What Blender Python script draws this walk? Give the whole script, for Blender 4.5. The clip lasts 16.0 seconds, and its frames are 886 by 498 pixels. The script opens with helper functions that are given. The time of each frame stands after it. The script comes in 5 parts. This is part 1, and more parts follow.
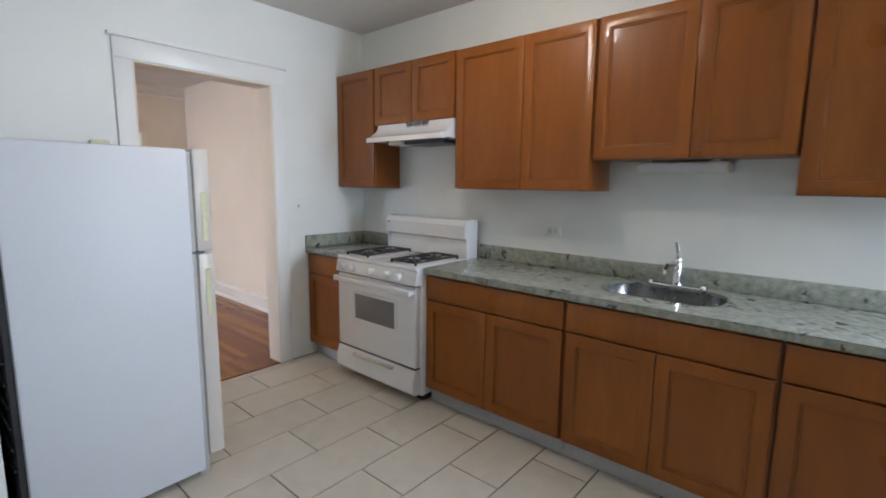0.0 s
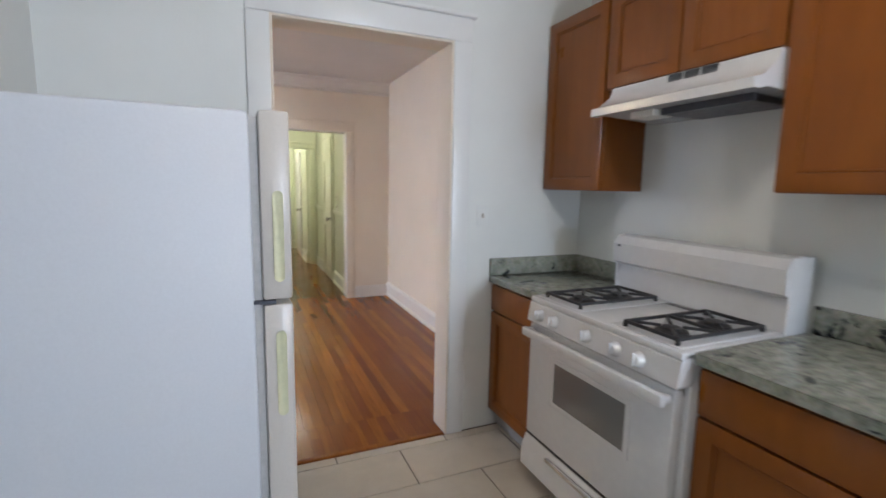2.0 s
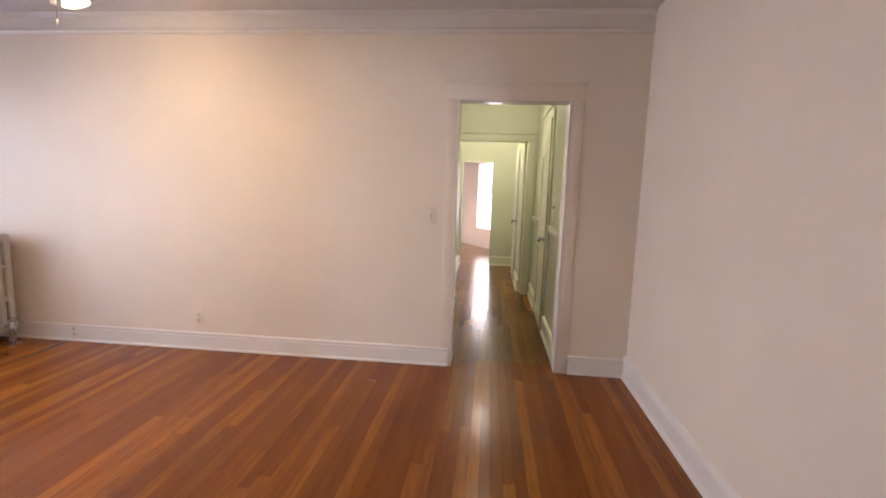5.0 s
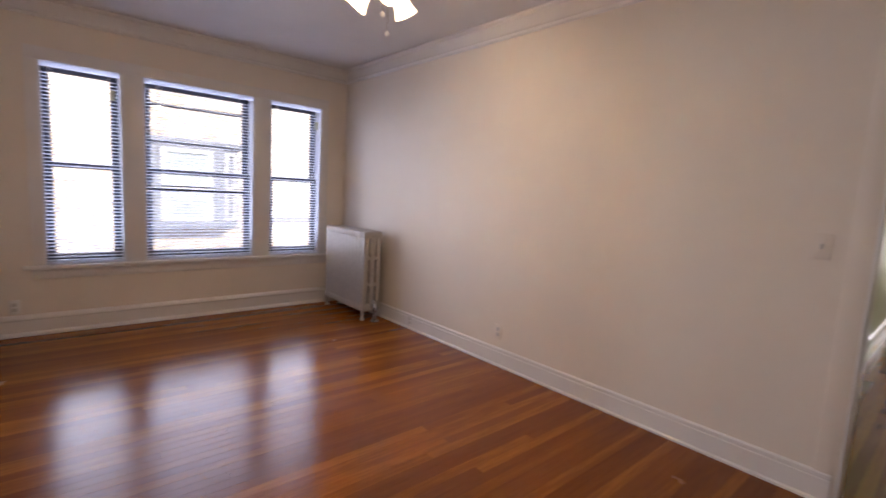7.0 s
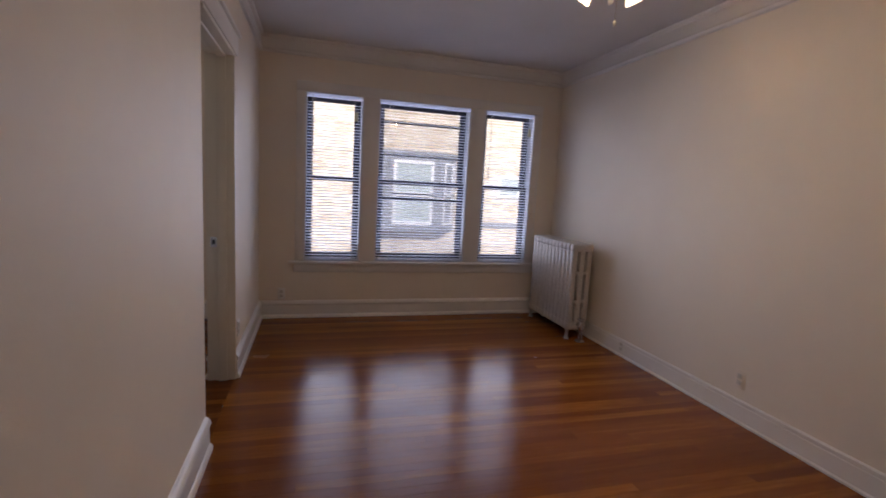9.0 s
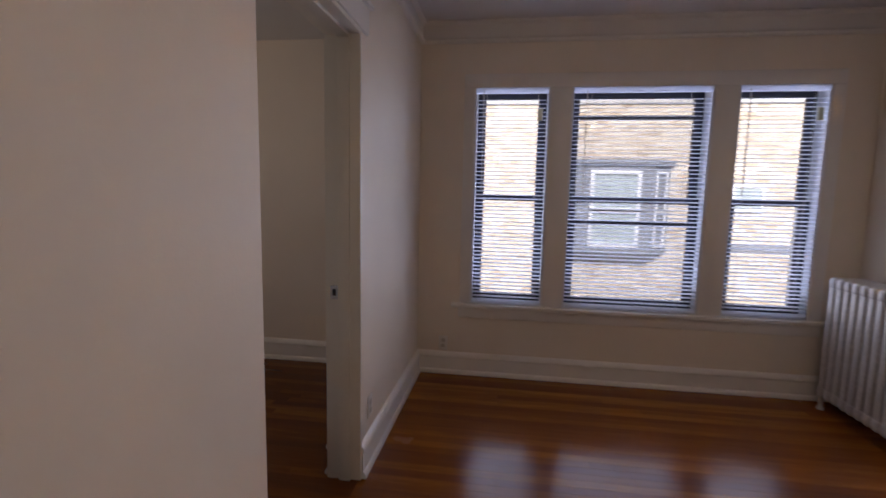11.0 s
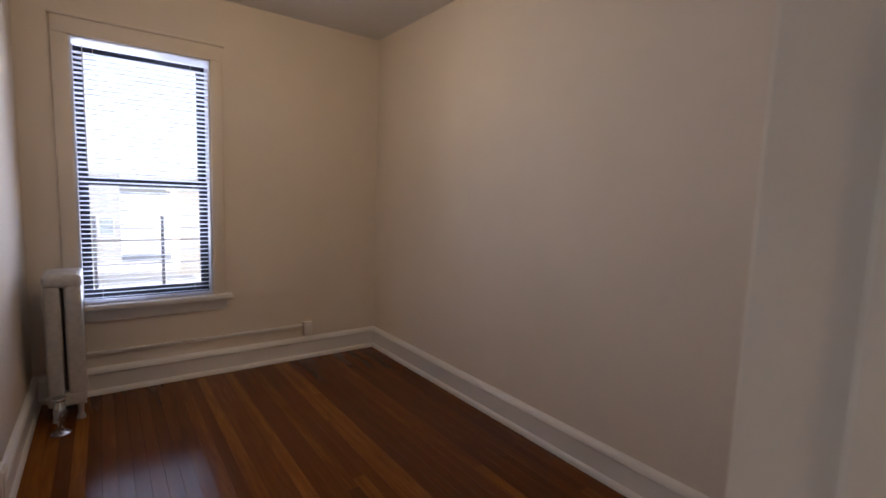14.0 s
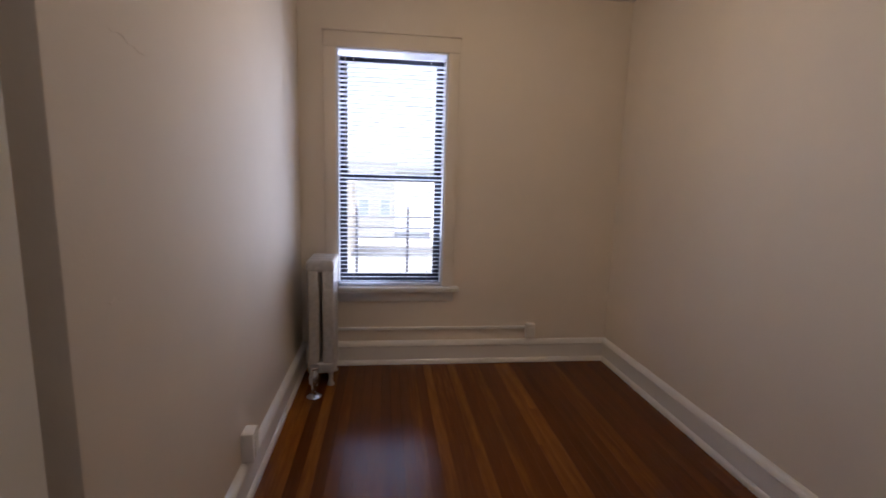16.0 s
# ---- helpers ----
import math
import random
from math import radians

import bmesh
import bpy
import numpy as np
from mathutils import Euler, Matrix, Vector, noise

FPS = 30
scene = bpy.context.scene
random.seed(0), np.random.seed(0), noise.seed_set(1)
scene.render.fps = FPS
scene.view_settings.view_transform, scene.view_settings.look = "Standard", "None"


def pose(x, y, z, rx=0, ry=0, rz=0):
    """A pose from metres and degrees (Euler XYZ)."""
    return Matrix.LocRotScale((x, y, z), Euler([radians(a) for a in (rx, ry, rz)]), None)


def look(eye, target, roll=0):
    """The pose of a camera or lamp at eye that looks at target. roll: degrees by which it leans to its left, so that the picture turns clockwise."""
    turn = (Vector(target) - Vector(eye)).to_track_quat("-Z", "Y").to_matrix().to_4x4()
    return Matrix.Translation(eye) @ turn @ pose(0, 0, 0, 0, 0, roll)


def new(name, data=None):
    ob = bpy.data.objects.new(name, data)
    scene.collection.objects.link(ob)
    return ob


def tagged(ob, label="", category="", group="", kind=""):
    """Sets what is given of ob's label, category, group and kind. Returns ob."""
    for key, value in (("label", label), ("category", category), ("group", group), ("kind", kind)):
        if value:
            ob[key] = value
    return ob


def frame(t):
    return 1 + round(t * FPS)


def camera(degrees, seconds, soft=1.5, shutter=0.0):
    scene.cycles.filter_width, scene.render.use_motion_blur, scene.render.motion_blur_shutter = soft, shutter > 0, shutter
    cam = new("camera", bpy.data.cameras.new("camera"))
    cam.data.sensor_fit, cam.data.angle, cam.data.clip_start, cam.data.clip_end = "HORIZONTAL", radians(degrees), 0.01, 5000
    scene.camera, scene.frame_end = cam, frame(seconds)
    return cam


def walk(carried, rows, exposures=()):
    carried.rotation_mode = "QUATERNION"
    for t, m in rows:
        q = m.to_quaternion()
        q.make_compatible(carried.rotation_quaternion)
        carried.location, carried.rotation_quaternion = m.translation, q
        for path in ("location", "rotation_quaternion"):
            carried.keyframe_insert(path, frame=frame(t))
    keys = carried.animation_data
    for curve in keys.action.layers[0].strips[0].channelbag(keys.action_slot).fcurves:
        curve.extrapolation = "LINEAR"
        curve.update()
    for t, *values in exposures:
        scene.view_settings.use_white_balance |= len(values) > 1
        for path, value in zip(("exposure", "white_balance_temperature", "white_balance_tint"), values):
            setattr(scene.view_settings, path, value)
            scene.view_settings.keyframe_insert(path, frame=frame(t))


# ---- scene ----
PATH = [
    (0, (0.411, 0.121, 1.445), (1.911, 1.414, 1.165), 0.7),
    (0.5, (0.499, 0.311, 1.422), (1.874, 1.727, 1.098), 1.1),
    (1, (0.712, 0.55, 1.441), (1.892, 2.143, 1.175), 1.4),
    (1.5, (0.964, 0.855, 1.432), (2.018, 2.54, 1.213), 1.5),
    (2, (1.236, 1.146, 1.414), (2.027, 2.962, 1.145), 1.1),
    (2.5, (1.498, 1.478, 1.411), (1.937, 3.405, 1.106), 2.2),
    (3, (1.689, 1.875, 1.424), (1.973, 3.839, 1.174), 1.2),
    (3.5, (1.844, 2.285, 1.421), (1.884, 4.266, 1.152), 1.6),
    (6, (1.869, 3.767, 1.379), (1.352, 5.684, 1.138), 0.9),
    (6.5, (1.867, 3.927, 1.375), (0.8, 5.603, 1.151), 1.7),
    (7, (1.881, 4.148, 1.315), (0.386, 5.454, 1.08), 3.2),
    (7.5, (1.869, 4.148, 1.303), (0.198, 5.219, 1.057), 1.6),
    (8, (1.877, 4.145, 1.329), (0.126, 5.075, 1.068), 1.8),
    (10.5, (0.848, 4.445, 1.368), (-1.134, 4.331, 1.127), 2.2),
    (11, (0.496, 4.432, 1.386), (-1.471, 4.157, 1.157), 1.2),
    (11.5, (0.112, 4.405, 1.369), (-1.813, 3.896, 1.175), 2.4),
    (12, (-0.164, 4.358, 1.341), (-2.002, 3.608, 1.098), 2.2),
    (12.5, (-0.445, 4.323, 1.331), (-2.122, 3.260, 1.096), 1.6),
    (13, (-0.752, 4.176, 1.318), (-2.224, 2.842, 1.082), 3.5),
    (13.5, (-1.024, 3.960, 1.303), (-2.261, 2.415, 1.011), 3.3),
    (14, (-1.173, 3.729, 1.293), (-2.353, 2.128, 1.078), 2.0),
    (14.5, (-1.358, 3.63, 1.325), (-2.425, 1.961, 1.059), 2.4),
    (15, (-1.396, 3.542, 1.357), (-2.230, 1.748, 1.064), 2.9),
    (15.5, (-1.389, 3.460, 1.364), (-1.893, 1.545, 1.091), 1.8),
    (16, (-1.379, 3.424, 1.351), (-1.624, 1.464, 1.040), 1.7),
]
cam = camera(87.5, 16.0, 1.6, 0.4)
EXPO = [(0.0, 3.0, 6150, 12), (2.0, 2.88, 6150, 13), (2.5, 2.72, 6100, 14), (3.0, 2.7, 6450, 18), (3.5, 2.65, 6650, 20), (6.0, 2.35, 6700, 23), (7.0, 1.82, 6500, 22), (8.0, 1.16, 6500, 22), (10.5, 0.88, 6300, 22),
        (12.5, 1.03, 6350, 23), (13.5, 1.6, 6200, 20), (14.5, 1.8, 5950, 20), (16.0, 1.76, 5950, 20)]
walk(cam, [(t, look(eye, target, roll)) for t, eye, target, roll in PATH], EXPO)

# ---- light ----
world = bpy.data.worlds.new("sky")
scene.world = world
world.use_nodes = True
wn = world.node_tree
sky = wn.nodes.new("ShaderNodeTexSky")
sky.sky_type = 'NISHITA'
sky.sun_disc = False
sky.dust_density = 2.0
sky.ozone_density = 0.3
sky.sun_elevation = radians(38)
sky.sun_rotation = radians(87)
haze = wn.nodes.new("ShaderNodeHueSaturation")      # thin white haze
haze.inputs["Saturation"].default_value = 0.35
wn.links.new(sky.outputs[0], haze.inputs["Color"])
wn.links.new(haze.outputs[0], wn.nodes["Background"].inputs[0])
wn.nodes["Background"].inputs[1].default_value = 0.15

sun = new("sun", bpy.data.lights.new("sun", 'SUN'))
sun.data.energy, sun.data.angle, sun.data.color = 3.2, radians(0.5), (1.0, 0.95, 0.88)
sun.matrix_basis = look((0, 0, 0), (-0.79, -0.03, -0.616))


def window_light(x, y, z, aim, w, h, watts, colour, spread=130):
    """Sky light standing in the opening of a window."""
    la = bpy.data.lights.new("window_daylight", 'AREA')
    la.shape, la.size, la.size_y, la.energy, la.color = 'RECTANGLE', w, h, watts, colour
    la.spread = radians(spread)
    ob = new("window_daylight", la)
    ob.matrix_basis = look((x, y, z), aim)
    return ob


def bulb(name, x, y, z, watts, colour, radius=0.05):
    la = bpy.data.lights.new(name, 'POINT')
    la.energy, la.color, la.shadow_soft_size = watts, colour, radius
    ob = new(name, la)
    ob.location = (x, y, z)
    return ob


DAY = (0.80, 0.88, 1.0)
WARM = (1.0, 0.78, 0.52)
window_light(-3.055, 5.345, 1.37, (0, 5.345, 1.25), 2.36, 1.58, 13.0, (0.68, 0.78, 1.0), 125)
window_light(-1.4125, 0.165, 1.365, (-1.5, 3, 1.25), 0.7, 1.54, 3.6, (0.80, 0.88, 1.0), 125)
window_light(2.835, -2.04, 1.65, (2.0, 3, 1.5), 0.49, 1.05, 7.2, (0.78, 0.88, 1.0))
window_light(1.95, 14.35, 1.2, (1.2, 13.2, 1.0), 0.8, 1.4, 4, (1.0, 0.97, 0.95))
bulb("kitchen_bulb", 1.9, 1.55, 2.54, 2.3, (1.0, 0.91, 0.80), 0.09)
bulb("bedroom_bulb", -1.88, 1.5, 2.39, 2.3, (1.0, 0.76, 0.44), 0.08)
bulb("hall_bulb", 1.88, 8.35, 2.44, 2.0, (1.0, 0.92, 0.72), 0.08)
# unseen second hall bulb, added to brighten the end wall
bulb("hall_bulb", 1.85, 10.6, 2.44, 3.7, (1.0, 0.92, 0.72), 0.08)

# ---- materials ----


def nodes_of(name):
    m = bpy.data.materials.new(name)
    m.use_nodes = True
    t = m.node_tree
    return m, t, t.nodes["Principled BSDF"]


def link(t, a, b):
    t.links.new(a, b)


def node(t, kind, **values):
    n = t.nodes.new(kind)
    for k, v in values.items():
        n.inputs[k].default_value = v
    return n


def ramp(t, stops):
    r = t.nodes.new("ShaderNodeValToRGB")
    while len(r.color_ramp.elements) < len(stops):
        r.color_ramp.elements.new(0.5)
    for e, (p, c) in zip(r.color_ramp.elements, stops):
        e.position, e.color = p, (*c, 1) if len(c) == 3 else c
    return r


def shade(c, k):
    return tuple(min(1.0, v * k) for v in c)


def position(t):
    return t.nodes.new("ShaderNodeNewGeometry").outputs["Position"]


def bump(t, bsdf, height, strength, distance=0.002):
    b = node(t, "ShaderNodeBump", Strength=strength, Distance=distance)
    link(t, height, b.inputs["Height"])
    link(t, b.outputs[0], bsdf.inputs["Normal"])


def painted(name, colour, rough=0.55, stain=0.06, relief=0.25, scale=90.0):
    """Wall or trim paint: broad patchiness, fine roller texture."""
    m, t, b = nodes_of(name)
    pos = position(t)
    big = node(t, "ShaderNodeTexNoise", Scale=1.3, Detail=5.0, Roughness=0.6)
    fine = node(t, "ShaderNodeTexNoise", Scale=scale, Detail=3.0)
    wave = node(t, "ShaderNodeTexNoise", Scale=6.0, Detail=2.0)
    for n in (big, fine, wave):
        link(t, pos, n.inputs["Vector"])
    r = ramp(t, [(0.3, shade(colour, 1 - stain)), (0.7, shade(colour, 1 + stain * 0.5))])
    link(t, big.outputs[0], r.inputs[0])
    link(t, r.outputs[0], b.inputs["Base Color"])
    add = node(t, "ShaderNodeMath")
    add.operation = 'MULTIPLY_ADD'
    link(t, wave.outputs[0], add.inputs[0])
    add.inputs[1].default_value = 3.0
    link(t, fine.outputs[0], add.inputs[2])
    bump(t, b, add.outputs[0], relief, 0.0012)
    b.inputs["Roughness"].default_value = rough
    return m


def plain(name, colour, rough, metal=0.0, grain=0.04, scale=60.0, coat=0.0):
    m, t, b = nodes_of(name)
    n = node(t, "ShaderNodeTexNoise", Scale=scale, Detail=4.0)
    link(t, position(t), n.inputs["Vector"])
    r = ramp(t, [(0.3, shade(colour, 1 - grain)), (0.7, shade(colour, 1 + grain))])
    link(t, n.outputs[0], r.inputs[0])
    link(t, r.outputs[0], b.inputs["Base Color"])
    rr = ramp(t, [(0.3, (rough * 0.85,) * 3), (0.7, (min(1, rough * 1.2),) * 3)])
    link(t, n.outputs[0], rr.inputs[0])
    link(t, rr.outputs[0], b.inputs["Roughness"])
    b.inputs["Metallic"].default_value = metal
    b.inputs["Coat Weight"].default_value = coat
    b.inputs["Coat Roughness"].default_value = 0.12
    return m


def wood(name, dark, mid, light, along='Y', rough=0.3, coat=0.0, stretch=14.0, vary=0.5, by_object=True, relief=0.03, size=5.0, figure=0.3):
    """Timber with long grain along one axis; each piece takes its own tone and figure."""
    m, t, b = nodes_of(name)
    pos = position(t)
    info = t.nodes.new("ShaderNodeObjectInfo") if by_object else t.nodes.new("ShaderNodeNewGeometry")
    rnd = info.outputs["Random"] if by_object else info.outputs["Random Per Island"]
    shift = node(t, "ShaderNodeVectorMath")
    shift.operation = 'MULTIPLY_ADD'
    comb = t.nodes.new("ShaderNodeCombineXYZ")
    for i in range(3):
        link(t, rnd, comb.inputs[i])
    link(t, comb.outputs[0], shift.inputs[0])
    shift.inputs[1].default_value = (31.0, 17.0, 23.0)
    link(t, pos, shift.inputs[2])
    mapn = t.nodes.new("ShaderNodeMapping")
    s = [stretch] * 3
    s['XYZ'.index(along)] = 1.0
    mapn.inputs["Scale"].default_value = s
    link(t, shift.outputs[0], mapn.inputs["Vector"])
    grain = node(t, "ShaderNodeTexNoise", Scale=size, Detail=6.0, Roughness=0.65, Distortion=0.08)
    link(t, mapn.outputs[0], grain.inputs["Vector"])
    fig = node(t, "ShaderNodeTexNoise", Scale=size * 0.25, Detail=3.0, Distortion=0.15)
    link(t, mapn.outputs[0], fig.inputs["Vector"])
    mix = node(t, "ShaderNodeMath")
    mix.operation = 'MULTIPLY_ADD'
    link(t, rnd, mix.inputs[0])
    mix.inputs[1].default_value = vary
    sub = node(t, "ShaderNodeMath")
    sub.operation = 'MULTIPLY_ADD'
    link(t, grain.outputs[0], sub.inputs[0])
    sub.inputs[1].default_value = figure
    half = node(t, "ShaderNodeMath")
    half.operation = 'MULTIPLY_ADD'
    link(t, fig.outputs[0], half.inputs[0])
    half.inputs[1].default_value = figure
    half.inputs[2].default_value = 0.5 - figure - vary / 2
    link(t, half.outputs[0], sub.inputs[2])
    link(t, sub.outputs[0], mix.inputs[2])
    r = ramp(t, [(0.24, dark), (0.55, mid), (0.8, light)])
    link(t, mix.outputs[0], r.inputs[0])
    link(t, r.outputs[0], b.inputs["Base Color"])
    wear = node(t, "ShaderNodeTexNoise", Scale=2.2, Detail=4.0)
    link(t, pos, wear.inputs["Vector"])
    rr = ramp(t, [(0.3, (rough * 0.75,) * 3), (0.75, (rough * 1.35,) * 3)])
    link(t, wear.outputs[0], rr.inputs[0])
    link(t, rr.outputs[0], b.inputs["Roughness"])
    b.inputs["Coat Weight"].default_value = coat
    b.inputs["Coat Roughness"].default_value = 0.1
    b.inputs["Specular IOR Level"].default_value = 0.22
    bump(t, b, grain.outputs[0], relief, 0.001)
    return m


def granite():
    m, t, b = nodes_of("granite")
    pos = position(t)
    base = node(t, "ShaderNodeTexNoise", Scale=26.0, Detail=8.0, Roughness=0.72, Distortion=0.25)
    spots = node(t, "ShaderNodeTexNoise", Scale=10.0, Detail=5.0, Roughness=0.62, Distortion=0.6)
    fleck = t.nodes.new("ShaderNodeTexVoronoi")
    fleck.inputs["Scale"].default_value = 95.0
    for n in (base, spots, fleck):
        link(t, pos, n.inputs["Vector"])
    r = ramp(t, [(0.28, (0.08, 0.09, 0.072)), (0.40, (0.215, 0.23, 0.19)), (0.55, (0.32, 0.335, 0.285)), (0.75, (0.44, 0.44, 0.385))])
    link(t, base.outputs[0], r.inputs[0])
    mask = ramp(t, [(0.60, (0, 0, 0)), (0.64, (1, 1, 1))])
    link(t, spots.outputs[0], mask.inputs[0])
    mix = t.nodes.new("ShaderNodeMix")
    mix.data_type = 'RGBA'
    link(t, mask.outputs[0], mix.inputs[0])
    link(t, r.outputs[0], mix.inputs[6])
    mix.inputs[7].default_value = (0.03, 0.035, 0.04, 1)
    mul = t.nodes.new("ShaderNodeMix")
    mul.data_type = 'RGBA'
    mul.blend_type = 'MULTIPLY'
    mul.inputs[0].default_value = 0.1
    link(t, mix.outputs[2], mul.inputs[6])
    link(t, fleck.outputs["Color"], mul.inputs[7])
    link(t, mul.outputs[2], b.inputs["Base Color"])
    b.inputs["Roughness"].default_value = 0.12
    return m


def tile_mat():
    m, t, b = nodes_of("floor_tile_glaze")
    pos = position(t)
    n = node(t, "ShaderNodeTexNoise", Scale=7.0, Detail=7.0, Roughness=0.65, Distortion=0.6)
    f = node(t, "ShaderNodeTexNoise", Scale=70.0, Detail=3.0)
    for q in (n, f):
        link(t, pos, q.inputs["Vector"])
    info = t.nodes.new("ShaderNodeObjectInfo")
    add = node(t, "ShaderNodeMath")
    add.operation = 'MULTIPLY_ADD'
    link(t, info.outputs["Random"], add.inputs[0])
    add.inputs[1].default_value = 0.22
    link(t, n.outputs[0], add.inputs[2])
    r = ramp(t, [(0.3, (0.48, 0.44, 0.37)), (0.6, (0.54, 0.495, 0.42)), (0.95, (0.59, 0.55, 0.47))])
    link(t, add.outputs[0], r.inputs[0])
    link(t, r.outputs[0], b.inputs["Base Color"])
    b.inputs["Roughness"].default_value = 0.38
    bump(t, b, f.outputs[0], 0.12, 0.001)
    return m


def brick_mat(name, stops):
    m, t, b = nodes_of(name)
    g = t.nodes.new("ShaderNodeNewGeometry")
    n = node(t, "ShaderNodeTexNoise", Scale=25.0, Detail=4.0)
    link(t, g.outputs["Position"], n.inputs["Vector"])
    add = node(t, "ShaderNodeMath")
    add.operation = 'MULTIPLY_ADD'
    link(t, n.outputs[0], add.inputs[0])
    add.inputs[1].default_value = 0.35
    link(t, g.outputs["Random Per Island"], add.inputs[2])
    r = ramp(t, stops)
    link(t, add.outputs[0], r.inputs[0])
    link(t, r.outputs[0], b.inputs["Base Color"])
    b.inputs["Roughness"].default_value = 0.85
    bump(t, b, n.outputs[0], 0.4, 0.004)
    return m


def thin_glass():
    """Window panes: mostly clear with a faint glossy reflection."""
    m = bpy.data.materials.new("window_glass")
    m.use_nodes = True
    t = m.node_tree
    t.nodes.remove(t.nodes["Principled BSDF"])
    out = t.nodes["Material Output"]
    tr = t.nodes.new("ShaderNodeBsdfTransparent")
    tr.inputs[0].default_value = (0.96, 0.98, 0.98, 1)
    gl = node(t, "ShaderNodeBsdfGlossy", Roughness=0.02)
    fr = node(t, "ShaderNodeFresnel", IOR=1.45)
    mx = t.nodes.new("ShaderNodeMixShader")
    link(t, fr.outputs[0], mx.inputs[0])
    link(t, tr.outputs[0], mx.inputs[1])
    link(t, gl.outputs[0], mx.inputs[2])
    link(t, mx.outputs[0], out.inputs[0])
    return m


def glowing(name, colour, strength):
    m, t, b = nodes_of(name)
    b.inputs["Base Color"].default_value = (*colour, 1)
    b.inputs["Emission Color"].default_value = (*colour, 1)
    b.inputs["Emission Strength"].default_value = strength
    b.inputs["Roughness"].default_value = 0.4
    return m


def thin_slat():
    """Thin white plastic that lets some light through."""
    m, t, b = nodes_of("blind_slat")
    b.inputs["Base Color"].default_value = (0.86, 0.88, 0.92, 1)
    b.inputs["Roughness"].default_value = 0.4
    tr = t.nodes.new("ShaderNodeBsdfTranslucent")
    tr.inputs["Color"].default_value = (0.84, 0.87, 0.94, 1)
    mx = t.nodes.new("ShaderNodeMixShader")
    mx.inputs[0].default_value = 0.6
    link(t, b.outputs[0], mx.inputs[1])
    link(t, tr.outputs[0], mx.inputs[2])
    link(t, mx.outputs[0], t.nodes["Material Output"].inputs["Surface"])
    return m


def screen_mat():
    """Fine grey mesh: lets most of the view through."""
    m, t, b = nodes_of("insect_screen")
    b.inputs["Base Color"].default_value = (0.10, 0.11, 0.13, 1)
    b.inputs["Roughness"].default_value = 0.6
    tr = t.nodes.new("ShaderNodeBsdfTransparent")
    mx = t.nodes.new("ShaderNodeMixShader")
    mx.inputs[0].default_value = 0.22
    link(t, tr.outputs[0], mx.inputs[1])
    link(t, b.outputs[0], mx.inputs[2])
    link(t, mx.outputs[0], t.nodes["Material Output"].inputs["Surface"])
    return m


M_KWALL = painted("kitchen_wall_paint", (0.74, 0.76, 0.74), 0.5)
M_DWALL = painted("dining_wall_paint", (0.775, 0.70, 0.59), 0.6, 0.05, 0.3)
M_BWALL = painted("bedroom_wall_paint", (0.76, 0.675, 0.565), 0.7, 0.05, 0.3)
M_HWALL = painted("hall_wall_paint", (0.67, 0.71, 0.58), 0.5)
M_FWALL = painted("front_room_paint", (0.78, 0.72, 0.68), 0.6)
M_CEIL = painted("ceiling_paint", (0.70, 0.68, 0.65), 0.8, 0.06, 0.3)
M_TRIM = painted("trim_paint", (0.76, 0.73, 0.68), 0.32, 0.05, 0.15, 50.0)
M_KTRIM = painted("kitchen_trim_paint", (0.76, 0.77, 0.76), 0.32, 0.04, 0.15, 50.0)
M_HTRIM = painted("hall_trim_paint", (0.70, 0.74, 0.60), 0.3, 0.04, 0.15, 50.0)
M_DOOR = painted("door_paint", (0.74, 0.70, 0.60), 0.3, 0.05, 0.15, 50.0)
M_PLANK = wood("floor_oak", (0.135, 0.035, 0.004), (0.22, 0.066, 0.008), (0.39, 0.148, 0.020), 'Y', 0.21, 0.0, 14.0, 0.33)
M_PLANKS = wood("floor_oak_far", (0.135, 0.035, 0.004), (0.22, 0.066, 0.008), (0.39, 0.148, 0.020), 'Y', 0.21, 0.0, 14.0, 0.33, False)
# Bedroom boards: the dining oak repeated in darker tones.
M_BPLANK = wood("bedroom_oak_dark", (0.075, 0.019, 0.0025), (0.135, 0.038, 0.005), (0.29, 0.10, 0.014), 'Y', 0.21, 0.0, 14.0, 0.34)
M_HPLANK = wood("hall_oak", (0.12, 0.042, 0.005), (0.195, 0.076, 0.009), (0.31, 0.135, 0.02), 'Y', 0.2, 0.05, 14.0, 0.4, False)
M_CAB = wood("cabinet_maple", (0.175, 0.048, 0.005), (0.25, 0.077, 0.009), (0.345, 0.12, 0.016), 'Z', 0.34, 0.3, 5.0, 0.10, True, 0.02, 5.0, 0.28)
M_GRANITE = granite()
M_TILE = tile_mat()
M_GROUT = plain("grout", (0.09, 0.08, 0.065), 0.9, 0, 0.2)
M_ENAMEL = plain("white_enamel", (0.72, 0.73, 0.75), 0.22, 0, 0.02, 30.0, 0.3)
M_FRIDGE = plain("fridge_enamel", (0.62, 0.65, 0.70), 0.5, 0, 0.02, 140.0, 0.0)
# Same white enamel, darkened and warmed: the doors' dim tan light is painted in.
M_FRIDGE_DIM = plain("fridge_enamel_warm_shade", (0.56, 0.53, 0.49), 0.36, 0, 0.02, 140.0, 0.1)
M_EMBLEM = plain("grey_emblem", (0.52, 0.51, 0.50), 0.3, 0.3, 0.05)
M_HANDLE = plain("aged_plastic", (0.62, 0.62, 0.42), 0.4, 0, 0.06)
M_IRON = plain("cast_iron", (0.022, 0.022, 0.024), 0.55, 0, 0.2)
M_BLACK = plain("black_plastic", (0.02, 0.02, 0.022), 0.5, 0, 0.2)
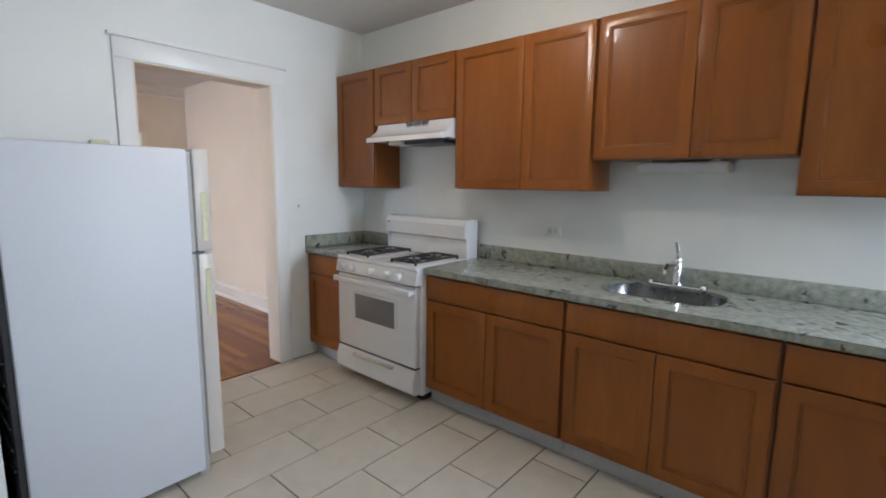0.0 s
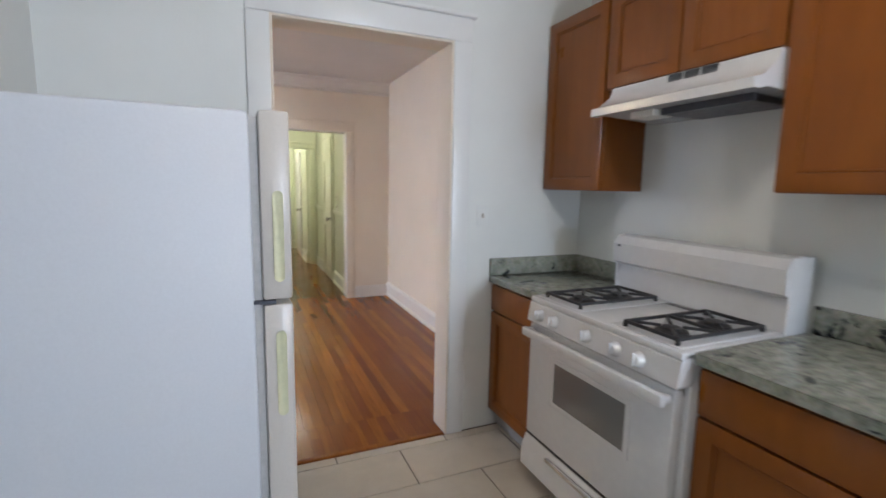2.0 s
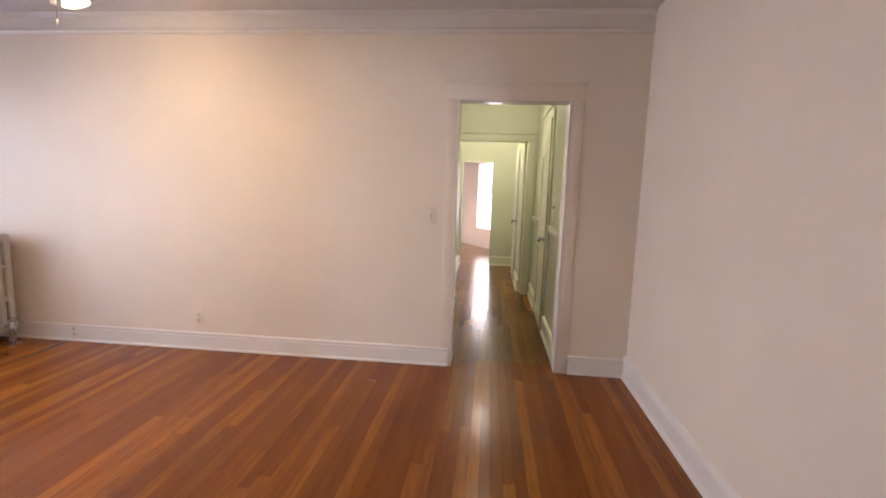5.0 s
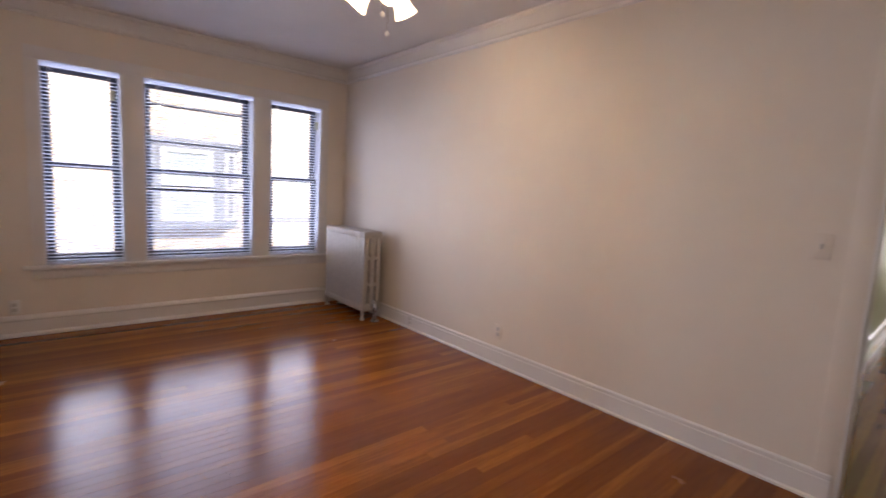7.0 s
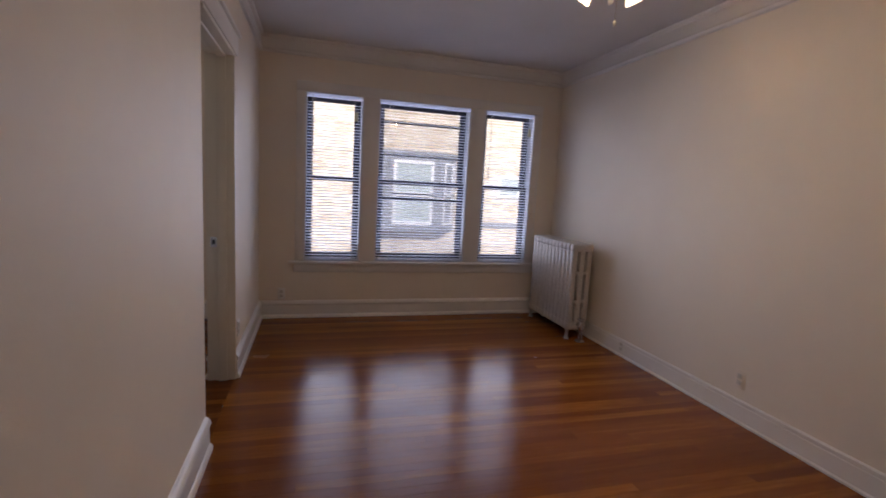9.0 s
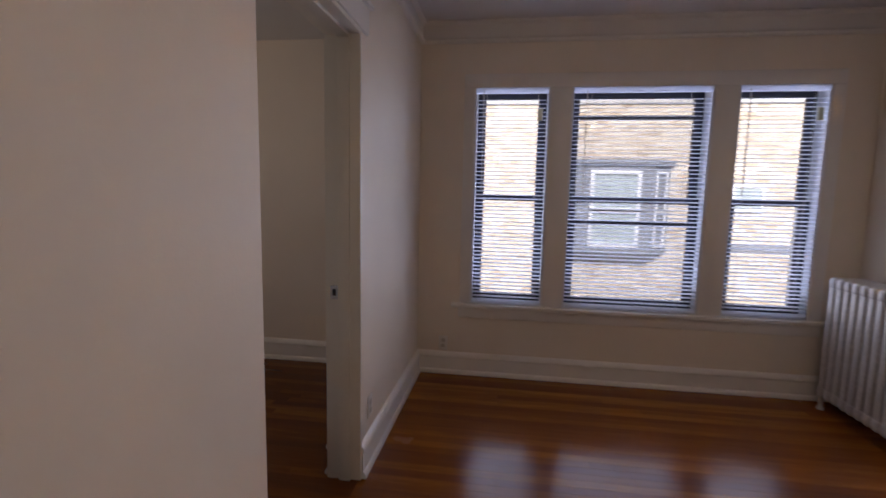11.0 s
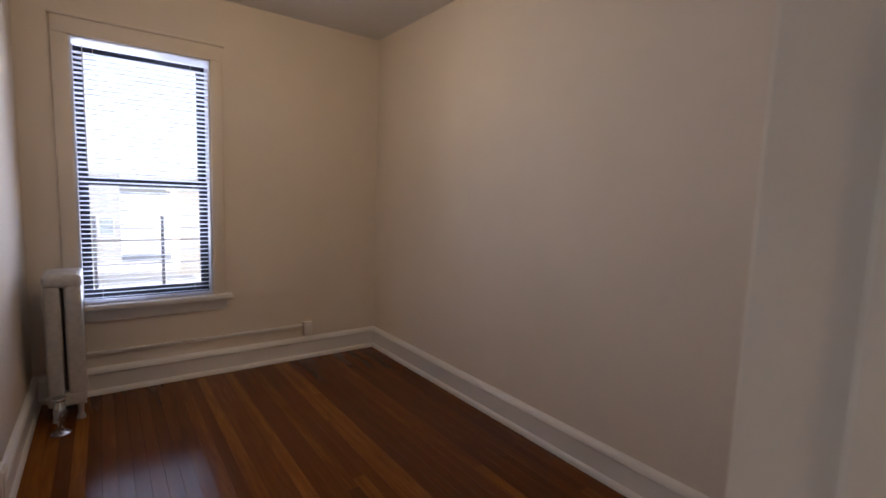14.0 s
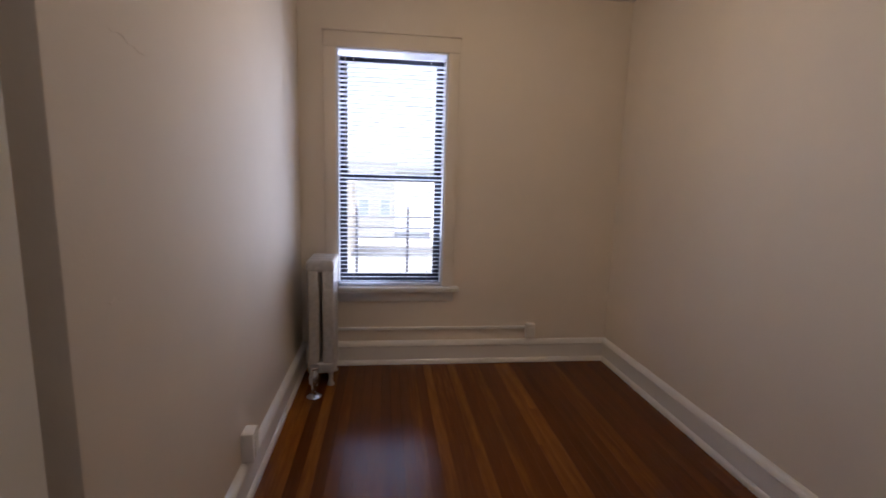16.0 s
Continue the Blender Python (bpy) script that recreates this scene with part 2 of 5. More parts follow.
M_DARK = plain("dark_metal", (0.08, 0.085, 0.10), 0.4, 0.6, 0.1)
M_OVEN = plain("oven_glass", (0.17, 0.17, 0.17), 0.12, 0, 0.05, 200.0, 0.5)
M_STEEL = plain("stainless_steel", (0.55, 0.56, 0.58), 0.24, 1.0, 0.06)
M_BASIN = plain("brushed_basin_steel", (0.22, 0.22, 0.22), 0.3, 1.0, 0.08)
M_CHROME = plain("chrome", (0.75, 0.76, 0.78), 0.08, 1.0, 0.03)
M_BRASS = plain("worn_brass", (0.34, 0.26, 0.13), 0.3, 1.0, 0.15)
M_SASH = plain("dark_sash_paint", (0.018, 0.02, 0.035), 0.4, 0, 0.2)
M_SLAT = thin_slat()
M_SCREEN = screen_mat()
M_RAD = plain("radiator_paint", (0.50, 0.48, 0.45), 0.35, 0.1, 0.10, 40.0)
M_PLATE = plain("white_plastic", (0.74, 0.72, 0.67), 0.35, 0, 0.03)
M_TOE = plain("grey_vinyl", (0.42, 0.42, 0.42), 0.6, 0, 0.08)
M_GLASS = thin_glass()
M_SHADE = glowing("lamp_shade_glass", (1.0, 0.80, 0.52), 1.6)
M_BRICK = brick_mat("tan_brick", [(0.2, (0.47, 0.37, 0.26)), (0.6, (0.58, 0.49, 0.37)), (1.1, (0.66, 0.59, 0.48))])
M_MORTAR = plain("mortar", (0.56, 0.53, 0.49), 0.9, 0, 0.12)
M_STONE = plain("grey_siding", (0.21, 0.22, 0.24), 0.8, 0, 0.15, 8.0)
M_VINYL = plain("white_window_vinyl", (0.75, 0.76, 0.78), 0.4, 0, 0.03)
M_PANE = plain("far_pane", (0.40, 0.46, 0.46), 0.1, 0, 0.1, 4.0, 0.4)
M_CONCRETE = plain("pale_concrete", (0.55, 0.54, 0.52), 0.9, 0, 0.12, 3.0)
M_GROUND = plain("yard_ground", (0.45, 0.44, 0.42), 0.95, 0, 0.25, 0.8)
# Rail grey lightened, with the bright sky's bloom put into the colour.
M_RAIL = plain("pale_rail_paint", (0.30, 0.30, 0.33), 0.6, 0, 0.12)
M_CORD = plain("blind_cord", (0.55, 0.52, 0.46), 0.7, 0, 0.05)

# ---- building blocks ----


def box(bm, x0, x1, y0, y1, z0, z1, bevel=0.0, seg=2):
    r = bmesh.ops.create_cube(bm, size=1)
    vs = r["verts"]
    for v in vs:
        v.co = Vector((x0 + (v.co.x + 0.5) * (x1 - x0), y0 + (v.co.y + 0.5) * (y1 - y0), z0 + (v.co.z + 0.5) * (z1 - z0)))
    if bevel > 0:
        es = list({e for v in vs for e in v.link_edges})
        bmesh.ops.bevel(bm, geom=es, offset=bevel, segments=seg, affect='EDGES', profile=0.5)
    return bm


def boxes(*rows, bevel=0.0):
    bm = bmesh.new()
    for r in rows:
        box(bm, *r, bevel=bevel)
    return bm


def tube(bm, a, b, r0, r1=None, n=16, caps=True):
    """A round bar or cone from a to b."""
    a, b = Vector(a), Vector(b)
    d = b - a
    m = Matrix.Translation((a + b) / 2) @ d.to_track_quat('Z', 'Y').to_matrix().to_4x4()
    bmesh.ops.create_cone(bm, cap_ends=caps, segments=n, radius1=r0, radius2=r0 if r1 is None else r1, depth=d.length, matrix=m)
    return bm


def path_tube(bm, pts, r, n=10):
    for a, b in zip(pts, pts[1:]):
        tube(bm, a, b, r, n=n)
    for p in pts[1:-1]:
        bmesh.ops.create_uvsphere(bm, u_segments=n, v_segments=6, radius=r, matrix=Matrix.Translation(p))
    return bm


def lathe(bm, profile, centre=(0, 0, 0), m=None, n=24):
    """Turn a profile of (radius, height) round the z axis."""
    rings = []
    m = m or Matrix.Translation(centre)
    for r, z in profile:
        rings.append([bm.verts.new(m @ Vector((max(r, 1e-4) * math.cos(2 * math.pi * i / n), max(r, 1e-4) * math.sin(2 * math.pi * i / n), z))) for i in range(n)])
    for a, b in zip(rings, rings[1:]):
        for i in range(n):
            f = bm.faces.new((a[i], a[(i + 1) % n], b[(i + 1) % n], b[i]))
            f.smooth = True
    return bm


def extrude_profile(bm, pts, axis, a, b):
    """A closed 2D outline (list of pairs in the two other axes, cyclic order) swept along axis from a to b."""
    def place(p, v):
        return {'x': (v, p[0], p[1]), 'y': (p[0], v, p[1]), 'z': (p[0], p[1], v)}[axis]
    lo = [bm.verts.new(place(p, a)) for p in pts]
    hi = [bm.verts.new(place(p, b)) for p in pts]
    n = len(pts)
    for i in range(n):
        bm.faces.new((lo[i], lo[(i + 1) % n], hi[(i + 1) % n], hi[i]))
    bm.faces.new(lo[::-1])
    bm.faces.new(hi)
    bmesh.ops.recalc_face_normals(bm, faces=bm.faces[:])
    return bm


def frame_ring(bm, axis, d0, d1, a, b, c, d, left, right, low, high, bevel=0.0025):
    """One mitred rectangular frame: outer rectangle a..b, c..d, bars of the given widths, thickness d0..d1 on the axis."""
    def place(u, v, w):
        return (w, u, v) if axis == 'x' else (u, w, v)
    out = [(a, c), (b, c), (b, d), (a, d)]
    inn = [(a + left, c + low), (b - right, c + low), (b - right, d - high), (a + left, d - high)]
    quads = []
    for w in (d0, d1):
        quads.append(([bm.verts.new(place(u, v, w)) for u, v in out], [bm.verts.new(place(u, v, w)) for u, v in inn]))
    (o0, i0), (o1, i1) = quads
    made = []
    for k in range(4):
        j = (k + 1) % 4
        made += [bm.faces.new((o0[k], o0[j], i0[j], i0[k])), bm.faces.new((o1[j], o1[k], i1[k], i1[j])),
                 bm.faces.new((o0[j], o0[k], o1[k], o1[j])), bm.faces.new((i0[k], i0[j], i1[j], i1[k]))]
    bmesh.ops.recalc_face_normals(bm, faces=made)
    if bevel:
        es = [e for f in made for e in f.edges if e.calc_face_angle(0) > 1.0]
        bmesh.ops.bevel(bm, geom=list(set(es)), offset=bevel, segments=2, affect='EDGES', profile=0.5)
    return bm


def chain_matrix(ob):
    m = Matrix.Identity(4)
    while ob:
        m = ob.matrix_basis @ m
        ob = ob.parent
    return m


def mesh_of(name, bm, material, smooth=True):
    me = bpy.data.meshes.new(name)
    bmesh.ops.recalc_face_normals(bm, faces=bm.faces[:])
    bm.to_mesh(me)
    bm.free()
    me.materials.append(material)
    if smooth:
        me.shade_smooth()
        me.set_sharp_from_angle(angle=radians(35))
    return me


def part(name, bm, material, parent=None, label=""):
    """One mesh object, given in world places, under a thing or a part."""
    if parent:
        bm.transform(chain_matrix(parent).inverted())
    ob = new(name, mesh_of(name, bm, material))
    ob.parent = parent
    return tagged(ob, label)


def thing(name, at, label, category, group="", kind=""):
    ob = new(name)
    ob.empty_display_size = 0.1
    ob.matrix_basis = Matrix.Translation(at)
    return tagged(ob, label, category, group, kind)


def setting(name, bm, material, label, category="wall"):
    return tagged(part(name, bm, material), label, category, kind="structure")


def holed(bm, axis, at0, at1, lo, hi, z0, z1, holes):
    """A wall slab between at0 and at1 on its thin axis, from lo to hi, with rectangular holes (a, b, za, zb)."""
    def put(a, b, za, zb):
        if b - a > 1e-4 and zb - za > 1e-4:
            if axis == 'x':
                box(bm, at0, at1, a, b, za, zb)
            else:
                box(bm, a, b, at0, at1, za, zb)
    here = lo
    for a, b, za, zb in sorted(holes):
        put(here, a, z0, z1)
        put(a, b, z0, za)
        put(a, b, zb, z1)
        here = b
    put(here, hi, z0, z1)
    return bm


# ---- structure ----
KC, DC, BC = 2.71, 2.64, 2.56      # ceilings
KN = 3.43                          # kitchen side of the wall with the door
KE = 3.14
DW, DE, DN, DS = -3.0, 2.945, 6.825, 3.755
DOOR_L, DOOR_R, DOOR_T = 1.375, 2.27, 2.155
HALL_L, HALL_R, HALL_T = 1.608, 2.421, 2.036
BS, BW, BE = 0.216, -3.042, -0.806
BD_L, BD_R, BD_T = -1.54, -0.70, 2.10
HW, HE, HE2 = 1.33, 2.45, 2.30       # hall walls; it narrows past the archway
BN = 3.617                         # bedroom side of the doorway wall

W3 = [(4.16, 4.70, 0.568, 2.175), (4.85, 5.80, 0.568, 2.175), (5.955, 6.53, 0.568, 2.175)]
setting("wall_north", holed(bmesh.new(), 'y', DN, DN + 0.15, DW - 0.4, DE + 0.2, 0, 2.8, [(HALL_L, HALL_R, 0, HALL_T)]), M_DWALL,
        "cream plaster wall with the doorway to the hall")
setting("wall_west", holed(bmesh.new(), 'x', DW - 0.28, DW, DS - 0.3, DN + 0.15, 0, 2.8, W3), M_DWALL,
        "cream plaster outer wall with three windows")
setting("wall_east", boxes((DE, DE + 0.15, KN + 0.14, DN, 0, 2.8)), M_DWALL, "cream plaster wall beside the kitchen doorway")
bm = bmesh.new()
holed(bm, 'y', KN, KN + 0.145, 0.30, KE + 0.2, 0, 2.8, [(DOOR_L, DOOR_R, 0, DOOR_T)])
setting("wall_kitchen_north", bm, M_KWALL, "white painted kitchen wall with a cased doorway")
setting("wall_south_lining", holed(bmesh.new(), 'y', KN + 0.146, KN + 0.152, 0.9, DE, 0, DC, [(DOOR_L, DOOR_R, 0, DOOR_T)]), M_DWALL,
        "cream paint on the dining side of the kitchen wall")
bm = bmesh.new()
holed(bm, 'y', BN, DS, BW - 0.1, 0.30, 0, 2.8, [(BD_L, BD_R, 0, BD_T)])
box(bm, 0.30, 0.9, KN + 0.146, DS, 0, 2.8)
setting("wall_south", bm, M_DWALL, "cream plaster wall with the bedroom doorway")
setting("wall_kitchen_east", boxes((KE, KE + 0.15, -2.2, KN, 0, 2.8)), M_KWALL, "white painted wall behind the cabinets")
setting("wall_kitchen_west", boxes((-0.49, -0.40, -2.2, 2.32, 0, 2.8)), M_KWALL, "white painted kitchen wall")
setting("wall_kitchen_return", boxes((-0.40, 0.54, 2.17, 2.32, 0, 2.8)), M_KWALL, "white painted wall return beside the refrigerator")
setting("wall_kitchen_recess", boxes((0.30, 0.54, 2.32, KN, 0, 2.8)), M_KWALL, "white painted wall behind the refrigerator")
setting("wall_kitchen_south", holed(bmesh.new(), 'y', -2.2, -2.0, -0.49, KE, 0, 2.8, [(2.58, 3.09, 1.1, 2.2)]), M_KWALL,
        "white painted outer wall with a window")
setting("wall_bedroom_south", holed(bmesh.new(), 'y', BS - 0.28, BS, BW - 0.15, -0.5, 0, 2.8, [(-1.78, -1.045, 0.575, 2.155)]), M_BWALL,
        "cream plaster outer wall with one window")
setting("wall_bedroom_west", boxes((BW - 0.15, BW, BS, BN, 0, 2.8)), M_BWALL, "cream plaster wall, plain")
setting("wall_bedroom_east", boxes((BE, BE + 0.1, BS, 2.54, 0, 2.8), bevel=0.004), M_BWALL, "cream plaster wall with fine cracks")
setting("wall_bedroom_return", boxes((BE + 0.1, -0.56, 2.44, 2.539, 0, 2.8)), M_BWALL, "cream plaster return beside the door")
setting("wall_bedroom_recess", boxes((-0.56, -0.5, 2.44, BN, 0, 2.8)), M_BWALL, "cream plaster wall behind the open door")
setting("wall_bedroom_lining", holed(bmesh.new(), 'y', BN - 0.008, BN - 0.002, BW, -0.56, 0, BC, [(BD_L, BD_R, 0, BD_T)]), M_BWALL,
        "cream paint on the bedroom side of the doorway wall")
setting("wall_hall_west", boxes((HW - 0.1, HW, DN + 0.15, 11.75, 0, 2.8)), M_HWALL, "pale green hall wall")
setting("wall_hall_east", boxes((HE, 2.6, DN + 0.15, 11.75, 0, 2.8)), M_HWALL, "pale green hall wall with a panel door")
setting("wall_hall_far_east", boxes((HE2, HE - 0.002, 9.64, 11.75, 0, 2.8)), M_HWALL, "pale green hall wall with a white door")
bm = holed(bmesh.new(), 'y', 11.75, 11.9, HW - 0.1, 2.6, 0, 2.8, [(1.37, 1.90, 0, 1.855)])
setting("wall_hall_end", bm, M_HWALL, "pale green wall with the front room doorway")
bm = boxes((2.325, HE - 0.002, 9.5, 9.638, 0, 2.8), (HW, 2.325, 9.5, 9.638, 2.0, 2.8))
setting("hall_archway", bm, M_HWALL, "pale green cased opening across the hall", "archway")
# the front room's slanted bay wall with its window
bay = thing("wall_front_bay", (1.0, 15.4, 0), "white slanted bay wall with a bright window", "wall", kind="structure")
bm = holed(bmesh.new(), 'y', 0, 0.15, -0.6, 3.2, 0, 2.8, [(1.02, 1.85, 0.45, 1.97)])
ob = new("wall_panel", mesh_of("wall_panel", bm, M_FWALL))
ob.parent = bay
bay.matrix_basis = pose(1.0, 15.42, 0, 0, 0, -55.5)
bm = boxes((0.4, 0.55, 11.9, 16.2, 0, 2.8), (2.81, 2.96, 11.9, 12.78, 0, 2.8), (0.4, HW - 0.1, 11.75, 11.9, 0, 2.8), (2.6, 2.96, 11.75, 11.9, 0, 2.8))
setting("wall_front_room", bm, M_FWALL, "white front room walls")

setting("ceiling_kitchen", boxes((-0.49, KE, -2.2, KN, KC, KC + 0.1)), M_CEIL, "white painted kitchen ceiling", "ceiling")
setting("ceiling_dining", boxes((DW, DE, KN + 0.15, DN, DC, DC + 0.1)), M_CEIL, "white painted dining room ceiling", "ceiling")
setting("ceiling_bedroom", boxes((BW, -0.52, BS, BN, BC, BC + 0.1)), M_CEIL, "white painted bedroom ceiling", "ceiling")
setting("ceiling_hall", boxes((HW - 0.1, 2.6, DN + 0.15, 11.8, 2.6, 2.7)), M_HWALL, "pale green hall ceiling", "ceiling")
setting("ceiling_front_room", boxes((0.4, 3.3, 11.8, 16.2, 2.65, 2.75)), M_CEIL, "white front room ceiling", "ceiling")
setting("roof", boxes((-3.7, 3.6, -2.3, 16.3, 2.85, 3.0)), M_CONCRETE, "flat slab over the flat", "roof")
setting("subfloor", boxes((-3.7, 3.6, -2.3, 16.3, -0.2, -0.025)), M_GROUT, "slab under the floors", "floor")

# cornice and picture rail of the dining room
bm = bmesh.new()
rail = [(0, 0), (0.022, 0.006), (0.03, 0.02), (0.02, 0.032), (0.012, 0.05), (0.012, 0.125), (0.035, 0.138), (0.04, 0.152), (0, 0.152)]


def run_y(bm, prof, x, side, a, b, z):
    extrude_profile(bm, [(x + side * u, z + v) for u, v in prof], 'y', a, b)


def run_x(bm, prof, y, side, a, b, z):
    extrude_profile(bm, [(y + side * u, z + v) for u, v in prof], 'x', a, b)


run_x(bm, rail, DN, -1, DW, DE, DC - 0.154)
run_y(bm, rail, DW, 1, DS, DN, DC - 0.154)
run_x(bm, rail, DS, 1, DW, 0.9, DC - 0.154)
run_x(bm, rail, KN + 0.152, 1, 0.9, DE, DC - 0.154)
setting("trim_cornice", bm, M_TRIM, "cream picture rail and cornice under the ceiling", "trim")

base = [(0, 0), (0.034, 0), (0.034, 0.016), (0.026, 0.03), (0.02, 0.034), (0.02, 0.128), (0.028, 0.136), (0.026, 0.15), (0.012, 0.168), (0, 0.172)]


flat = [(0, 0), (0.024, 0), (0.024, 0.012), (0.017, 0.02), (0.014, 0.112), (0.010, 0.115), (0.010, 0.119), (0.014, 0.122), (0.013, 0.138), (0.004, 0.145), (0, 0.145)]


def skirting(name, runs, material, label, prof=base):
    for axis, at, side, a, b in runs:
        bm = bmesh.new()
        (run_x if axis == 'x' else run_y)(bm, prof, at, side, a, b, 0.001)
        setting(name, bm, material, label, "baseboard")


skirting("baseboard", [('x', DN, -1, DW, HALL_L - 0.02), ('x', DN, -1, HALL_R + 0.09, DE)], M_TRIM, "cream flat wooden baseboard", flat)
skirting("baseboard", [('y', DW, 1, DS, DN), ('x', DS, 1, DW, BD_L - 0.012),
                              ('x', DS, 1, BD_R + 0.012, 0.9), ('y', DE, -1, KN + 0.15, DN)], M_TRIM, "cream moulded wooden baseboard")
skirting("baseboard", [('x', BS, 1, BW, BE), ('y', BW, 1, BS, BN - 0.008), ('y', BE, -1, BS, 2.535), ('x', BN - 0.008, -1, BW, BD_L - 0.02)], M_TRIM,
         "cream moulded wooden baseboard")
skirting("baseboard", [('y', HW, 1, DN + 0.15, 11.75), ('y', HE, -1, DN + 0.15, 7.84), ('y', HE, -1, 8.72, 9.48), ('x', 11.75, -1, 1.9, HE2), ('y', HE2, -1, 9.64, 10.36)],
         M_HTRIM, "pale green moulded baseboard")
# chair rail in the hall
setting("trim_chair_rail", boxes((HE - 0.03, HE, DN + 0.15, 7.82, 1.0, 1.06), (HE - 0.03, HE, 8.74, 9.48, 1.0, 1.06), bevel=0.006), M_HTRIM,
        "pale green chair rail on the hall wall", "trim")


def door_casing(name, axis, face, side, a, b, top, wide, material, label, cap=True, lining=None, deep=0.018):
    """Flat casing round an opening, with a head board and a small cap; lining: depth of the jamb boards through the wall."""
    bm = bmesh.new()

    def put(p, q, d0, d1, z0, z1, bev=0.004):
        lo, hi = sorted((face + side * d0, face + side * d1))
        if axis == 'y':
            box(bm, p, q, lo, hi, z0, z1, bev)
        else:
            box(bm, lo, hi, p, q, z0, z1, bev)
    put(a - wide, a, 0, deep, 0, top, deep * 0.25)
    put(b, b + wide, 0, deep, 0, top, deep * 0.25)
    put(a - wide, b + wide, 0, deep * 1.1, top, top + wide + 0.02, deep * 0.25)
    if cap:
        put(a - wide - 0.02, b + wide + 0.02, 0, deep * 1.9, top + wide + 0.02, top + wide + 0.042)
    if lining:
        put(a, a + 0.014, 0.006, -lining, 0, top - 0.001, 0.003)
        put(b - 0.014, b, 0.006, -lining, 0, top - 0.001, 0.003)
        put(a, b, 0.006, -lining, top - 0.014, top, 0.003)
    return setting(name, bm, material, label, "door frame")


door_casing("trim_kitchen_door", 'y', KN, -1, DOOR_L, DOOR_R, DOOR_T, 0.098, M_KTRIM, "white wooden casing with a capped head round the doorway")
bm = boxes((DOOR_L, DOOR_L + 0.012, KN - 0.012, KN + 0.16, 0, DOOR_T), (DOOR_R - 0.012, DOOR_R, KN - 0.012, KN + 0.16, 0, DOOR_T),
           (DOOR_L + 0.012, DOOR_R - 0.012, KN - 0.012, KN + 0.16, DOOR_T - 0.012, DOOR_T), bevel=0.003)
setting("jamb_kitchen_door", bm, M_DWALL, "painted jamb boards of the kitchen doorway", "door frame")
door_casing("trim_hall_door", 'y', DN, -1, HALL_L, HALL_R, HALL_T, 0.085, M_DWALL, "cream painted casing round the hall doorway", True, deep=0.007)
bm = boxes((HALL_L, HALL_L + 0.012, DN - 0.01, DN + 0.16, 0, HALL_T), (HALL_R - 0.012, HALL_R, DN - 0.01, DN + 0.16, 0, HALL_T),
           (HALL_L + 0.012, HALL_R - 0.012, DN - 0.01, DN + 0.16, HALL_T - 0.012, HALL_T), bevel=0.003)
setting("jamb_hall_door", bm, M_TRIM, "painted jamb boards of the hall doorway", "door frame")
# bedroom doorway: deep jambs with a door stop, head casing on the dining side
bm = boxes((BD_R - 0.004, BD_R + 0.02, BN - 0.02, DS - 0.001, 0, BD_T - 0.021), (BD_R - 0.016, BD_R - 0.004, BN + 0.045, BN + 0.10, 0, BD_T - 0.035), bevel=0.004)
setting("jamb_bedroom_hinge_side", bm, M_DWALL, "cream painted jamb on the hinge side", "door frame")
bm = bmesh.new()
box(bm, BD_L - 0.02, BD_L + 0.004, BN - 0.02, DS + 0.012, 0, BD_T - 0.021, 0.004)
box(bm, BD_L + 0.004, BD_L + 0.016, BN + 0.045, BN + 0.10, 0, BD_T - 0.035, 0.003)
box(bm, BD_L, BD_R, BN - 0.02, DS + 0.012, BD_T - 0.02, BD_T, 0.004)
box(bm, BD_L, BD_R, BN + 0.045, BN + 0.10, BD_T - 0.034, BD_T - 0.02, 0.003)
setting("jamb_bedroom_door", bm, M_DOOR, "cream painted deep jamb with a door stop", "door frame")
bm = boxes((BD_L - 0.1, BD_R + 0.1, DS, DS + 0.02, BD_T + 0.002, BD_T + 0.115), (BD_L - 0.12, BD_R + 0.12, DS, DS + 0.036, BD_T + 0.115, BD_T + 0.138), bevel=0.004)
setting("trim_bedroom_door", bm, M_TRIM, "cream head casing over the bedroom doorway", "door frame")
bm = boxes((HW, 2.41, 9.485, 9.499, 2.0, 2.09), (2.325, 2.41, 9.485, 9.499, 0, 1.999), (HW, 2.42, 9.47, 9.499, 2.091, 2.115), bevel=0.004)
setting("trim_archway", bm, M_HTRIM, "pale green casing of the hall opening", "door frame")
setting("threshold_kitchen", boxes((DOOR_L + 0.012, DOOR_R - 0.012, KN - 0.005, KN + 0.03, -0.02, 0.008), bevel=0.004), M_PLANK, "brown wooden threshold strip", "threshold")

# ---- windows ----


